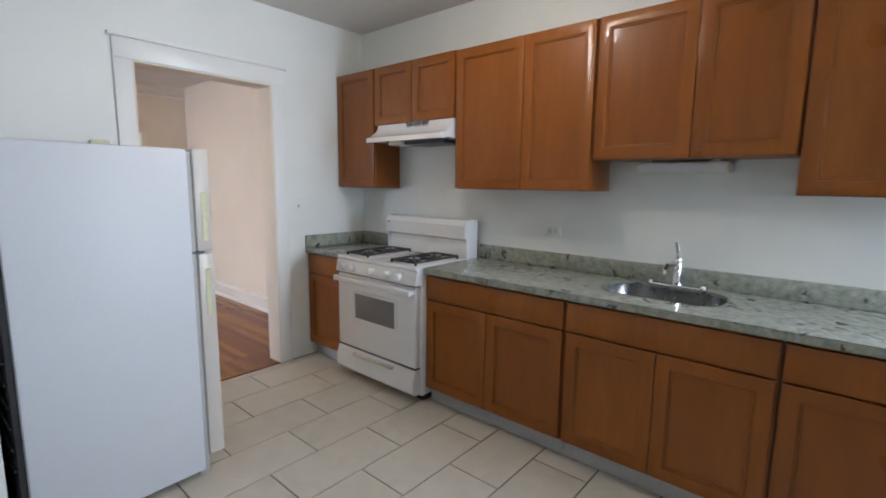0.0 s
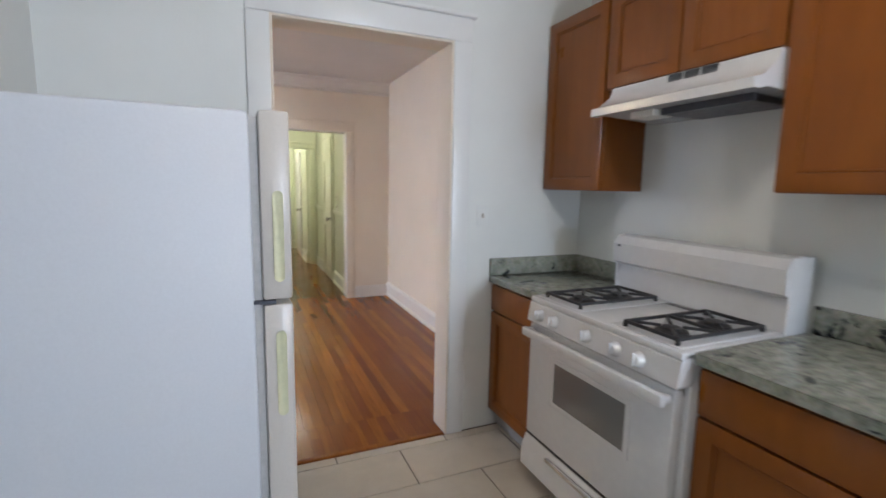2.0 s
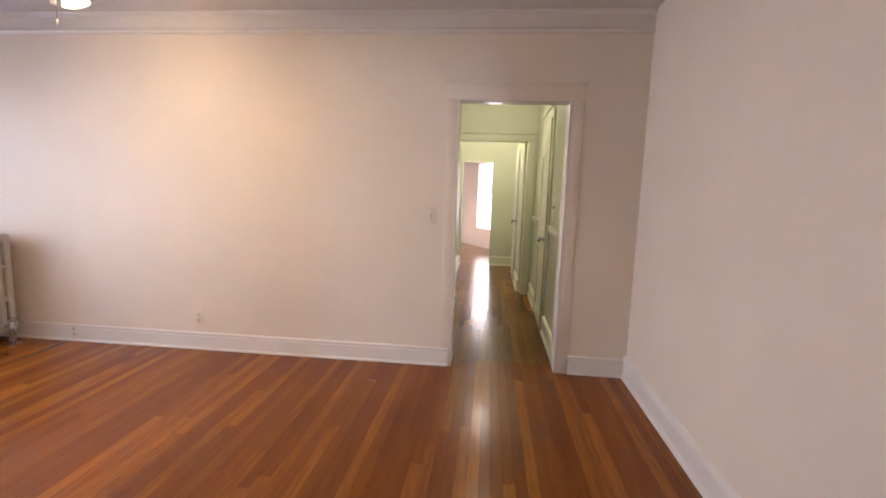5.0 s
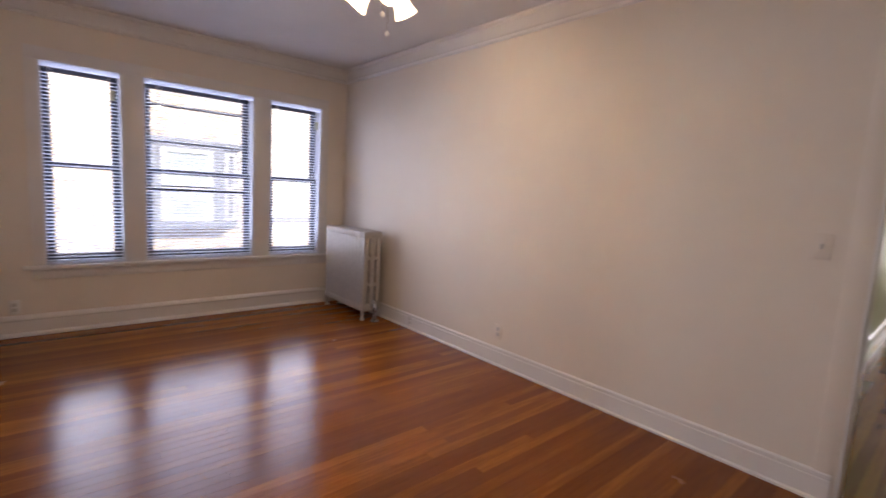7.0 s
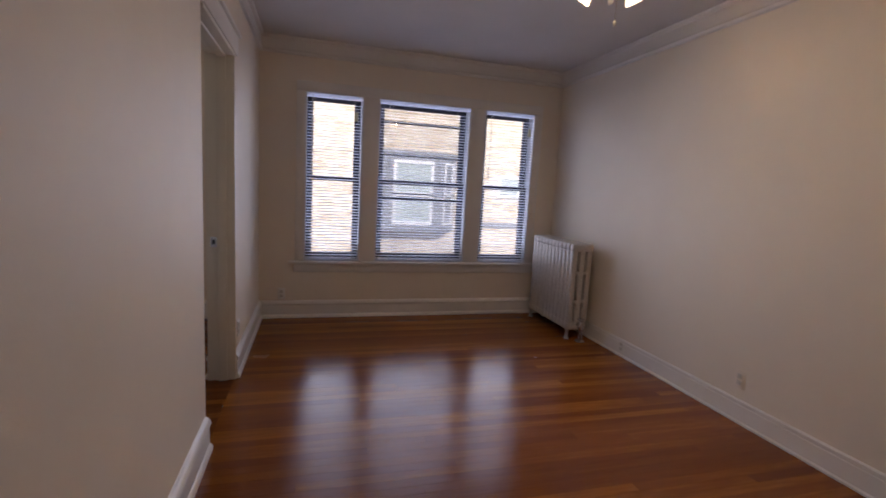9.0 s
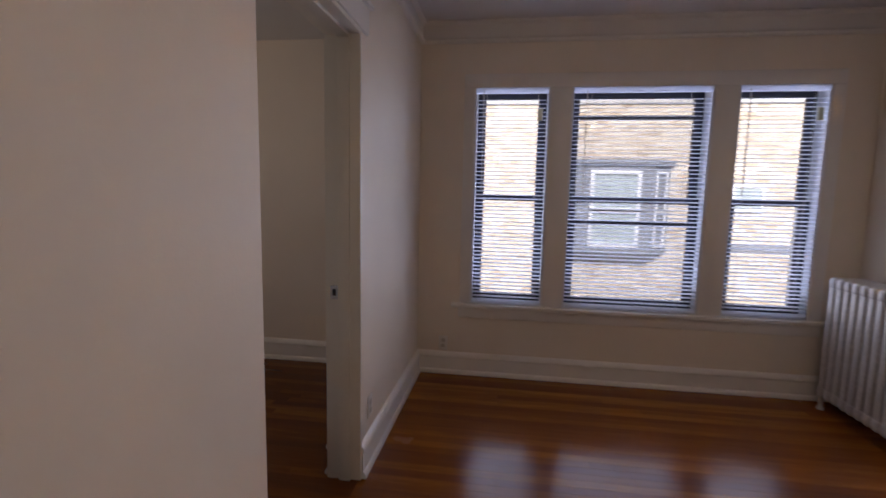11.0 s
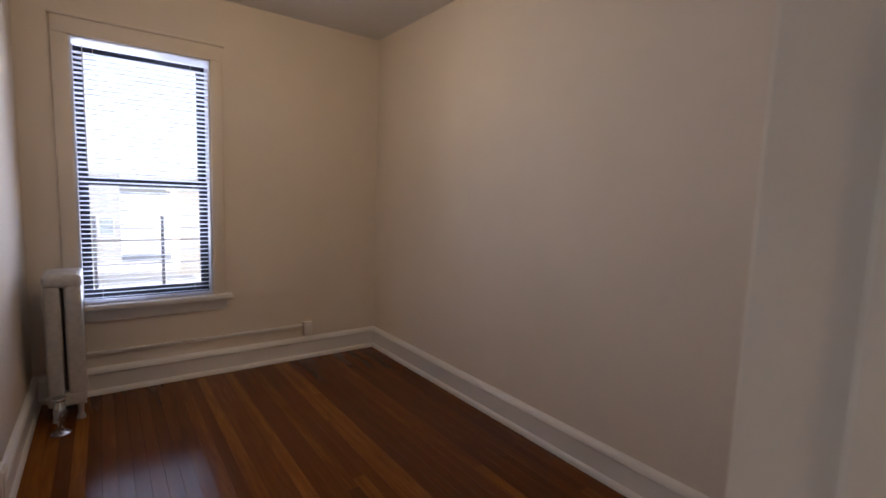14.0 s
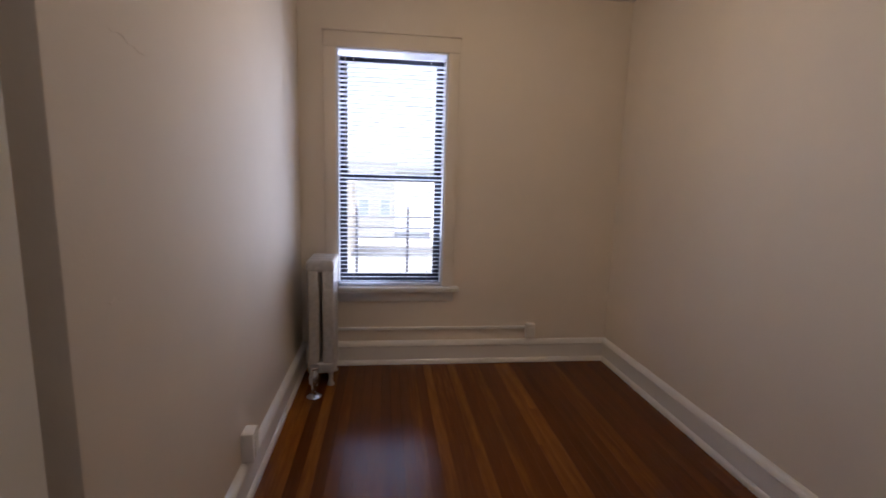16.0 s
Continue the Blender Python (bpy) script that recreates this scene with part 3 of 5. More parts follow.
def blind(name, axis, at, side, a, b, z0, z1, label, group, tilt=0.26, tassel=False):
    """A lowered mini blind with open slats: head rail, slats, bottom rail, ladder cords and a wand."""
    mid = (a + b) / 2
    loc = (at, mid, z0) if axis == 'x' else (mid, at, z0)
    th = thing(name, loc, label, "window blind", group)
    half = (b - a) / 2 - 0.006

    def bx(bm, u0, u1, v0, v1, w0, w1, bev=0.0):
        if axis == 'x':
            box(bm, at + v0, at + v1, mid + u0, mid + u1, w0, w1, bev)
        else:
            box(bm, mid + u0, mid + u1, at + v0, at + v1, w0, w1, bev)
        return bm
    part("head_rail", bx(bmesh.new(), -half, half, -0.014, 0.014, z1 - 0.044, z1 - 0.002, 0.003), M_SLAT, th)
    part("bottom_rail", bx(bmesh.new(), -half, half, -0.012, 0.012, z0 + 0.004, z0 + 0.02, 0.003), M_SLAT, th)
    bm = bmesh.new()
    rows = []
    for k in range(5):
        u = -0.014 + 0.028 * k / 4
        rows.append((u, 0.0022 * (1 - (u / 0.014) ** 2)))
    for top in (0.0, 0.0006):
        for u, w in rows:
            for s in (-half, half):
                bm.verts.new((u, s, w + top) if axis == 'x' else (s, u, w + top))
    bm.verts.ensure_lookup_table()
    for o in (0, 10):
        for k in range(4):
            i = o + 2 * k
            bm.faces.new((bm.verts[i], bm.verts[i + 1], bm.verts[i + 3], bm.verts[i + 2]))
    me = mesh_of("slat", bm, M_SLAT)
    n = int((z1 - z0 - 0.075) / 0.0285)
    for i in range(n):
        s = new("slat", me)
        s.parent = th
        z = 0.03 + i * 0.0285
        ang = tilt + random.uniform(-0.02, 0.02)
        sag = random.uniform(-0.0012, 0.0012)
        s.location = (0, 0, z + sag)
        s.rotation_euler = (0, side * ang, 0) if axis == 'x' else (-side * ang, 0, 0)
    for u in (-half * 0.72, half * 0.72):
        part("ladder_cord", bx(bmesh.new(), u - 0.0012, u + 0.0012, -0.0145, -0.0125, z0 + 0.01, z1 - 0.02), M_CORD, th)
    u = -half * 0.8 if axis == 'x' else half * 0.86
    a0 = (at + side * 0.022, mid + u, z1 - 0.03) if axis == 'x' else (mid + u, at + side * 0.022, z1 - 0.03)
    b0 = (a0[0], a0[1], z1 - 0.75)
    part("tilt_wand", tube(bmesh.new(), a0, b0, 0.003, n=6), M_CORD, th)
    if tassel:
        part("cord_tassel", bx(bmesh.new(), half - 0.075, half - 0.04, 0.016, 0.03, z1 - 0.24, z1 - 0.155, 0.004), M_HANDLE, th, "tan cord tassel")
    return th


def sash_window(name, axis, at, a, b, z0, z1, mid_z, bars, label, sash=0.055):
    """A double-hung window with dark sashes inside a light lining; bars: extra heights of storm-window rails."""
    loc = (at, (a + b) / 2, z0) if axis == 'x' else ((a + b) / 2, at, z0)
    th = thing(name, loc, label, "window", kind="structure")

    def bx(bm, u0, u1, v0, v1, w0, w1, bev=0.002):
        return box(bm, at + v0, at + v1, u0, u1, w0, w1, bev) if axis == 'x' else box(bm, u0, u1, at + v0, at + v1, w0, w1, bev)
    bm = bmesh.new()
    for u0, u1, w0, w1 in ((a, a + 0.015, z0, z1), (b - 0.015, b, z0, z1), (a + 0.015, b - 0.015, z1 - 0.015, z1), (a + 0.015, b - 0.015, z0, z0 + 0.012)):
        bx(bm, u0, u1, -0.245, -0.002, w0, w1)
    part("lining", bm, M_VINYL, th)
    for nm, v, w0, w1 in (("lower_sash", -0.10, z0 + 0.012, mid_z + 0.02), ("upper_sash", -0.145, mid_z - 0.02, z1 - 0.015)):
        bm = bmesh.new()
        frame_ring(bm, axis, at + v - 0.02, at + v + 0.02, a + 0.015, b - 0.015, w0, w1, sash, sash, 0.06 if nm == "lower_sash" else 0.04, 0.045, 0.002)
        s = part(nm, bm, M_SASH, th)
        bm = bx(bmesh.new(), a + 0.015 + sash, b - 0.015 - sash, v - 0.003, v + 0.003, w0 + 0.04, w1 - 0.045, 0)
        p = part("pane", bm, M_GLASS, s)
        p.visible_shadow = False
    if bars:
        p = part("insect_screen", bx(bmesh.new(), a + 0.015, b - 0.015, -0.222, -0.221, z0 + 0.012, z1 - 0.015, 0), M_SCREEN, th, "grey insect screen")
        p.visible_shadow = False
    for h in bars:
        part("storm_rail", bx(bmesh.new(), a + 0.015, b - 0.015, -0.20, -0.172, h - 0.014, h + 0.014), M_SASH, th)
    return th


names = iter(("window_1", "window_2", "window_3"))
for (a, b, z0, z1), bars in zip(W3, ((), (1.99, 1.21), ())):
    sash_window(next(names), 'x', DW, a, b, z0, z1, 1.382, bars, "double-hung window with dark sashes behind a mini blind", 0.058)
    blind("window_blind", 'x', DW - 0.008, 1, a + 0.006, b - 0.006, z0 + 0.004, z1 + 0.002, "white mini blind lowered with open slats", "dining room blinds", tassel=not bars)
sash_window("window_4", 'y', BS, -1.78, -1.045, 0.575, 2.155, 1.33, (), "double-hung window with dark sashes behind a mini blind", 0.048)
blind("window_blind", 'y', BS - 0.008, 1, -1.78 + 0.006, -1.045 - 0.006, 0.579, 2.146, "white mini blind lowered with a crooked bottom rail", "bedroom blind", -0.3)
sash_window("window_5", 'y', -2.0, 2.58, 3.09, 1.1, 2.2, 1.65, (), "kitchen window with dark sashes beside the worktop", 0.05)

# dining window trim: mullion boards, head, stool and apron
bm = boxes((DW, DW + 0.008, 4.08, 4.16, 0.568, 2.175), (DW, DW + 0.012, 4.70, 4.85, 0.568, 2.175), (DW, DW + 0.012, 5.80, 5.955, 0.568, 2.175),
           (DW, DW + 0.008, 6.53, 6.61, 0.568, 2.175), (DW, DW + 0.009, 4.08, 6.61, 2.175, 2.27), bevel=0.003)
setting("trim_dining_window", bm, M_TRIM, "cream flat casing round the three windows", "trim")
bm = boxes((DW - 0.1, DW + 0.05, 4.02, 6.67, 0.538, 0.568), (DW, DW + 0.012, 4.07, 6.62, 0.455, 0.538), bevel=0.006)
setting("window_stool_dining", bm, M_TRIM, "cream window stool and apron", "window sill")
bm = boxes((-1.855, -1.78, BS, BS + 0.018, 0.575, 2.155), (-1.045, -0.968, BS, BS + 0.018, 0.575, 2.155), (-1.855, -0.968, BS, BS + 0.02, 2.155, 2.248),
           (-1.865, -0.958, BS, BS + 0.034, 2.248, 2.267), bevel=0.004)
setting("trim_bedroom_window", bm, M_BWALL, "cream flat casing round the window", "trim")
bm = boxes((-1.895, -0.93, BS - 0.1, BS + 0.06, 0.542, 0.575), (-1.86, -0.965, BS, BS + 0.016, 0.465, 0.542), bevel=0.006)
setting("window_stool_bedroom", bm, M_TRIM, "cream window stool and apron", "window sill")

# ---- kitchen ----


def shaker(bm, y0, y1, z0, z1, x, rail=0.06, thick=0.02):
    """Frame of a shaker door that faces -x at x; returns the rectangle of its panel."""
    frame_ring(bm, 'x', x, x + thick, y0, y1, z0, z1, rail, rail, rail, rail)
    return y0 + rail, y1 - rail, z0 + rail, z1 - rail


def cabinet_door(th, y0, y1, z0, z1, x):
    bm = bmesh.new()
    a, b, c, d = shaker(bm, y0 + 0.002, y1 - 0.002, z0, z1, x)
    door = part("door", bm, M_CAB, th)
    part("door_panel", boxes((x + 0.012, x + 0.0195, a, b, c, d)), M_CAB, door)
    bm = frame_ring(bmesh.new(), 'x', x + 0.004, x + 0.014, a, b, c, d, 0.009, 0.009, 0.009, 0.009, 0.004)
    part("panel_bead", bm, M_CAB, door)


def wall_cabinet(y0, y1, z0, z1, splits, label):
    th = thing("wall_cabinet", ((2.875 + KE) / 2, (y0 + y1) / 2, z0), label, "kitchen cabinet", "upper kitchen cabinets")
    bm = boxes((2.877, KE - 0.002, y0 + 0.001, y1 - 0.001, z0, z1), bevel=0.002)
    part("body", bm, M_CAB, th)
    edges = [y0 + 0.004, *splits, y1 - 0.004]
    for a, b in zip(edges, edges[1:]):
        cabinet_door(th, a, b, z0 + 0.004, z1 - 0.004, 2.857)
    return th


def base_cabinet(y0, y1, splits, label, drawer_splits=(), top=0.876):
    th = thing("base_cabinet", (2.85, (y0 + y1) / 2, 0), label, "kitchen cabinet", "lower kitchen cabinets")
    part("body", boxes((2.556, KE - 0.004, y0 + 0.001, y1 - 0.001, 0.11, top)), M_CAB, th)
    if top < 0.876:                # open above for the bowl, with a front rail
        part("front_rail", boxes((2.556, 2.58, y0 + 0.001, y1 - 0.001, top, 0.876)), M_CAB, th)
    part("toe_kick", boxes((2.605, 2.625, y0 + 0.001, y1 - 0.001, 0.0, 0.11)), M_TOE, th, "grey vinyl toe kick")
    de = [y0 + 0.006, *drawer_splits, y1 - 0.006]
    for a, b in zip(de, de[1:]):
        part("drawer_front", boxes((2.536, 2.556, a, b, 0.715, 0.862), bevel=0.003), M_CAB, th)
    edges = [y0 + 0.006, *splits, y1 - 0.006]
    for a, b in zip(edges, edges[1:]):
        cabinet_door(th, a, b, 0.118, 0.705, 2.536)
    return th


wall_cabinet(2.957, KN - 0.004, 1.405, 2.315, (), "reddish-brown maple wall cabinet beside the range hood")
wall_cabinet(2.142, 2.953, 1.882, 2.315, (2.545,), "short reddish-brown maple cabinet above the range hood")
wall_cabinet(1.182, 2.138, 1.412, 2.31, (1.622,), "tall double-door maple wall cabinet")
wall_cabinet(0.287, 1.178, 1.58, 2.31, (0.70,), "double-door maple cabinet above the sink")
wall_cabinet(-0.45, 0.283, 1.412, 2.31, (-0.08,), "maple wall cabinet at the end of the row")
base_cabinet(2.945, KN - 0.004, (), "narrow maple base cabinet between range and doorway wall")
base_cabinet(1.137, 2.098, (1.622,), "double-door maple base cabinet with a wide drawer")
base_cabinet(0.242, 1.133, (0.69,), "maple sink base cabinet with a false drawer front", top=0.70)
base_cabinet(-0.55, 0.238, (-0.16,), "maple base cabinet at the end of the counter")

# counters with upstands; the long one is cut out for the sink
SX0, SX1, SY0, SY1 = 2.70, 3.03, 0.49, 1.04


def rounded_ring(x0, x1, y0, y1, r, n=8):
    pts = []
    for cx, cy, a0 in ((x1 - r, y1 - r, 0), (x0 + r, y1 - r, 90), (x0 + r, y0 + r, 180), (x1 - r, y0 + r, 270)):
        for i in range(n + 1):
            a = radians(a0 + 90 * i / n)
            pts.append((cx + r * math.cos(a), cy + r * math.sin(a)))
    return pts


counter = thing("worktop", (2.83, 0.8, 0.877), "polished grey-green granite worktop with a sink cutout", "worktop")
bm = bmesh.new()
ring = rounded_ring(SX0, SX1, SY0, SY1, 0.12)
X0, X1, Y0, Y1 = 2.52, KE - 0.002, -0.56, 2.102
for z in (0.914,):
    inner = [bm.verts.new((x, y, z)) for x, y in ring]
    cor = {k: bm.verts.new((x, y, z)) for k, (x, y) in {"a": (X1, Y1), "b": (X0, Y1), "c": (X0, Y0), "d": (X1, Y0)}.items()}
    n = len(ring) // 4
    for q, (k, k2) in enumerate((("a", "b"), ("b", "c"), ("c", "d"), ("d", "a"))):
        arc = inner[q * n:(q + 1) * n]
        for u, v in zip(arc, arc[1:]):
            bm.faces.new((u, v, cor[k]))
        bm.faces.new((arc[-1], inner[((q + 1) * n) % len(inner)], cor[k2], cor[k]))
    low = [bm.verts.new((v.co.x, v.co.y, 0.88)) for v in inner]
    for i in range(len(inner)):
        bm.faces.new((inner[i], inner[(i + 1) % len(inner)], low[(i + 1) % len(low)], low[i]))
part("top", bm, M_GRANITE, counter)
bm = boxes((2.52, 2.56, Y0, Y1, 0.877, 0.9125), (2.56, X1, Y1 - 0.03, Y1, 0.877, 0.9125), (2.56, X1, Y0, Y0 + 0.03, 0.877, 0.9125))
part("edge", bm, M_GRANITE, counter)
part("upstand", boxes((KE - 0.024, KE - 0.002, Y0, Y1, 0.915, 1.012), bevel=0.002), M_GRANITE, counter)
small = thing("worktop", (2.83, 3.16, 0.877), "short polished granite worktop beside the range", "worktop")
part("top", boxes((2.52, KE - 0.002, 2.938, KN - 0.002, 0.877, 0.914), bevel=0.003), M_GRANITE, small)
part("upstand", boxes((KE - 0.024, KE - 0.002, 2.938, KN - 0.024, 0.915, 1.012), (2.52, KE - 0.002, KN - 0.024, KN - 0.002, 0.915, 1.012), bevel=0.002), M_GRANITE, small)

sink = thing("sink", (2.86, 0.76, 0.72), "stainless steel undermount sink in the granite worktop", "sink")
bm = bmesh.new()
lv = [(0.0, 0.912), (0.006, 0.905), (0.012, 0.80), (0.05, 0.735), (0.13, 0.73)]
rings = []
for i, (ins, z) in enumerate(lv):
    r = max(0.03, 0.125 - ins * 0.6)
    o = -0.012 if i == 0 else ins
    rings.append([bm.verts.new((x, y, z)) for x, y in rounded_ring(SX0 + o, SX1 - o, SY0 + o, SY1 - o, r)])
for a, b in zip(rings, rings[1:]):
    for i in range(len(a)):
        bm.faces.new((a[i], a[(i + 1) % len(a)], b[(i + 1) % len(b)], b[i]))
bm.faces.new(rings[-1])
for v in rings[0]:
    v.co.z = 0.9165
part("basin", bm, M_BASIN, sink)
part("drain", tube(bmesh.new(), (2.865, 0.765, 0.729), (2.865, 0.765, 0.735), 0.04), M_CHROME, sink)

tap = thing("faucet", (3.07, 0.76, 0.914), "chrome single-lever kitchen faucet behind the sink", "faucet")
part("deck_plate", boxes((3.04, 3.10, 0.64, 0.88, 0.9145, 0.926), bevel=0.006), M_CHROME, tap)
part("column", lathe(bmesh.new(), [(0.024, 0.0), (0.026, 0.01), (0.02, 0.03), (0.019, 0.11), (0.022, 0.125), (0.018, 0.14), (0.0, 0.145)], (3.07, 0.76, 0.924)), M_CHROME, tap)
bm = path_tube(bmesh.new(), [Vector((3.065, 0.76, 1.03)), Vector((3.02, 0.77, 1.045)), Vector((2.965, 0.785, 1.04)), Vector((2.935, 0.79, 1.015)), Vector((2.932, 0.79, 0.995))], 0.0115)
part("spout", bm, M_CHROME, tap)
part("lever", path_tube(bmesh.new(), [Vector((3.07, 0.76, 1.065)), Vector((3.066, 0.762, 1.10)), Vector((3.055, 0.77, 1.155))], 0.009), M_CHROME, tap)
bm = bmesh.new()
for y in (0.63, 0.89):
    lathe(bm, [(0.0, 0.026), (0.016, 0.02), (0.018, 0.0)], (3.075, y, 0.915), n=14)
part("side_cap", bm, M_CHROME, tap)

# gas range
SY_A, SY_B = 2.108, 2.93
rng = thing("gas_range", (2.8, 2.48, 0), "white enamel gas range with four burners", "stove")
part("body", boxes((2.52, 3.10, SY_A, SY_B, 0.05, 0.885), bevel=0.004), M_ENAMEL, rng)
part("base", boxes((2.56, 3.08, SY_A + 0.02, SY_B - 0.02, 0.0, 0.05)), M_BLACK, rng)
bm = bmesh.new()
extrude_profile(bm, [(2.455, 0.80), (2.47, 0.885), (2.50, 0.905), (2.53, 0.905), (2.53, 0.80)], 'y', SY_A, SY_B)
panel = part("control_panel", bm, M_ENAMEL, rng)
for y in (2.835, 2.732, 2.527, 2.372, 2.262):
    bm = lathe(bmesh.new(), [(0.0, 0.028), (0.018, 0.027), (0.022, 0.02), (0.026, 0.004), (0.028, 0.0)], m=Matrix.Translation((2.459, y, 0.842)) @ pose(0, 0, 0, 0, -83, 0), n=20)
    box(bm, 2.424, 2.436, y - 0.004, y + 0.004, 0.825, 0.868, 0.002)
    part("knob", bm, M_ENAMEL, panel)
top = part("cooktop", boxes((2.47, 3.05, SY_A, SY_B, 0.888, 0.915), bevel=0.008), M_ENAMEL, rng)
bm = boxes((2.49, 2.98, SY_A + 0.03, SY_A + 0.33, 0.9155, 0.9185), (2.49, 2.98, SY_B - 0.33, SY_B - 0.03, 0.9155, 0.9185), bevel=0.001)
part("spill_tray", bm, M_ENAMEL, top)
for y in (SY_A + 0.165, SY_B - 0.185):
    for x in (2.612, 2.832):
        bm = lathe(bmesh.new(), [(0.0, 0.022), (0.034, 0.02), (0.036, 0.012), (0.055, 0.008), (0.06, 0.0)], (x, y, 0.918), n=20)
        part("burner", bm, M_IRON, top)
for y in (SY_A + 0.165, SY_B - 0.185):
    bm = bmesh.new()
    z = 0.944
    for x0, x1, y0, y1 in ((2.505, 2.94, y - 0.118, y - 0.106), (2.505, 2.94, y + 0.106, y + 0.118), (2.505, 2.517, y - 0.106, y + 0.106),
                           (2.928, 2.94, y - 0.106, y + 0.106), (2.716, 2.728, y - 0.106, y + 0.106)):
        box(bm, x0, x1, y0, y1, z - 0.012, z, 0.002)
    for x in (2.612, 2.832):
        for a in range(4):
            d = Vector((math.cos(math.pi / 4 + a * math.pi / 2), math.sin(math.pi / 4 + a * math.pi / 2), 0))
            p = Vector((x, y, z - 0.004))
            tube(bm, p + d * 0.035, p + Vector((d.x * 0.105, d.y * 0.112, 0)) * 1.3, 0.006, n=6)
    for fx in (2.511, 2.934):
        for fy in (y - 0.112, y + 0.112):
            box(bm, fx - 0.006, fx + 0.006, fy - 0.006, fy + 0.006, 0.914, z - 0.01)
    part("grate", bm, M_IRON, top, "black cast-iron grate")
bm = bmesh.new()
extrude_profile(bm, [(3.0, 0.915), (2.985, 0.99), (3.0, 1.04), (2.955, 1.06), (2.95, 1.15), (2.975, 1.185), (3.03, 1.195), (3.10, 1.185), (3.10, 0.915)], 'y', SY_A + 0.004, SY_B - 0.004)
guard = part("backguard", bm, M_ENAMEL, rng)
for ya in (SY_A, SY_B - 0.012):
    part("end_cap", boxes((2.975, 3.10, ya, ya + 0.012, 0.9, 1.19), bevel=0.004), M_ENAMEL, guard)
bm = bmesh.new()
for k in range(2):
    box(bm, 2.95 + 0.018 * k, 2.957 + 0.018 * k, 2.42, 2.62, 0.9145, 0.9165)
part("vent", bm, M_BLACK, top)
part("badge", boxes((2.949, 2.951, SY_B - 0.05, SY_B - 0.03, 1.135, 1.145)), M_DARK, guard)
door = part("oven_door", boxes((2.468, 2.515, SY_A + 0.012, SY_B - 0.006, 0.245, 0.79), bevel=0.012), M_ENAMEL, rng)
part("oven_window", boxes((2.4655, 2.47, SY_A + 0.205, SY_B - 0.205, 0.475, 0.655), bevel=0.0018), M_OVEN, door, "dark patterned oven glass")
bm = frame_ring(bmesh.new(), 'x', 2.463, 2.469, SY_A + 0.18, SY_B - 0.18, 0.452, 0.678, 0.025, 0.025, 0.023, 0.023, 0.002)
part("window_surround", bm, M_ENAMEL, door)
bm = boxes((2.415, 2.445, SY_A + 0.02, SY_B - 0.014, 0.735, 0.775), (2.44, 2.47, SY_A + 0.02, SY_A + 0.06, 0.742, 0.77), (2.44, 2.47, SY_B - 0.054, SY_B - 0.014, 0.742, 0.77), bevel=0.008)
part("door_handle", bm, M_ENAMEL, door)
bm = bmesh.new()
extrude_profile(bm, [(2.515, 0.06), (2.462, 0.065), (2.445, 0.085), (2.448, 0.17), (2.47, 0.232), (2.515, 0.235)], 'y', SY_A + 0.012, SY_B - 0.006)
drawer = part("broiler_drawer", bm, M_ENAMEL, rng)
part("drawer_handle", boxes((2.438, 2.468, SY_A + 0.20, SY_B - 0.20, 0.196, 0.216), bevel=0.006), M_CHROME, drawer)
# Black strips set into the two gaps stand in for their shade.
part("drawer_gap", boxes((2.472, 2.515, SY_A + 0.014, SY_B - 0.008, 0.2355, 0.2445)), M_BLACK, rng)
part("panel_gap", boxes((2.475, 2.515, SY_A + 0.012, SY_B - 0.006, 0.791, 0.799)), M_BLACK, rng)

# range hood
hood = thing("range_hood", (2.9, 2.54, 1.72), "white enamel range hood under the short cabinet", "range hood")
bm = bmesh.new()
extrude_profile(bm, [(KE - 0.004, 1.735), (KE - 0.004, 1.878), (2.845, 1.878), (2.83, 1.835), (2.765, 1.785), (2.725, 1.775), (2.725, 1.742), (2.76, 1.742), (2.79, 1.752)], 'y', 2.146, 2.89)
part("shell", bm, M_ENAMEL, hood)
bm = bmesh.new()
for k in range(3):
    y = 2.36 + 0.075 * k
    for j in range(5):
        box(bm, 2.832, 2.846, y, y + 0.062, 1.846 + 0.006 * j, 1.849 + 0.006 * j)
part("vent_grille", bm, M_DARK, hood)
part("filter", boxes((2.84, 3.08, 2.22, 2.60, 1.722, 1.752)), M_DARK, hood)
part("lamp_cover", boxes((2.82, 2.93, 2.62, 2.75, 1.722, 1.752), bevel=0.006), M_PLATE, hood)

# under-cabinet light, outlets and switches
lampbox = thing("undercabinet_light", (3.06, 0.76, 1.50), "white strip light fixed under the cabinet above the sink", "light fixture")
part("housing", boxes((3.03, KE - 0.002, 0.56, 1.0, 1.515, 1.57), bevel=0.006), M_PLATE, lampbox)
part("lens", boxes((3.026, 3.03, 0.575, 0.985, 1.522, 1.563)), M_VINYL, lampbox)
for ya in (0.6, 0.92):
    part("bracket", boxes((3.04, 3.1, ya, ya + 0.04, 1.57, 1.58)), M_PLATE, lampbox)


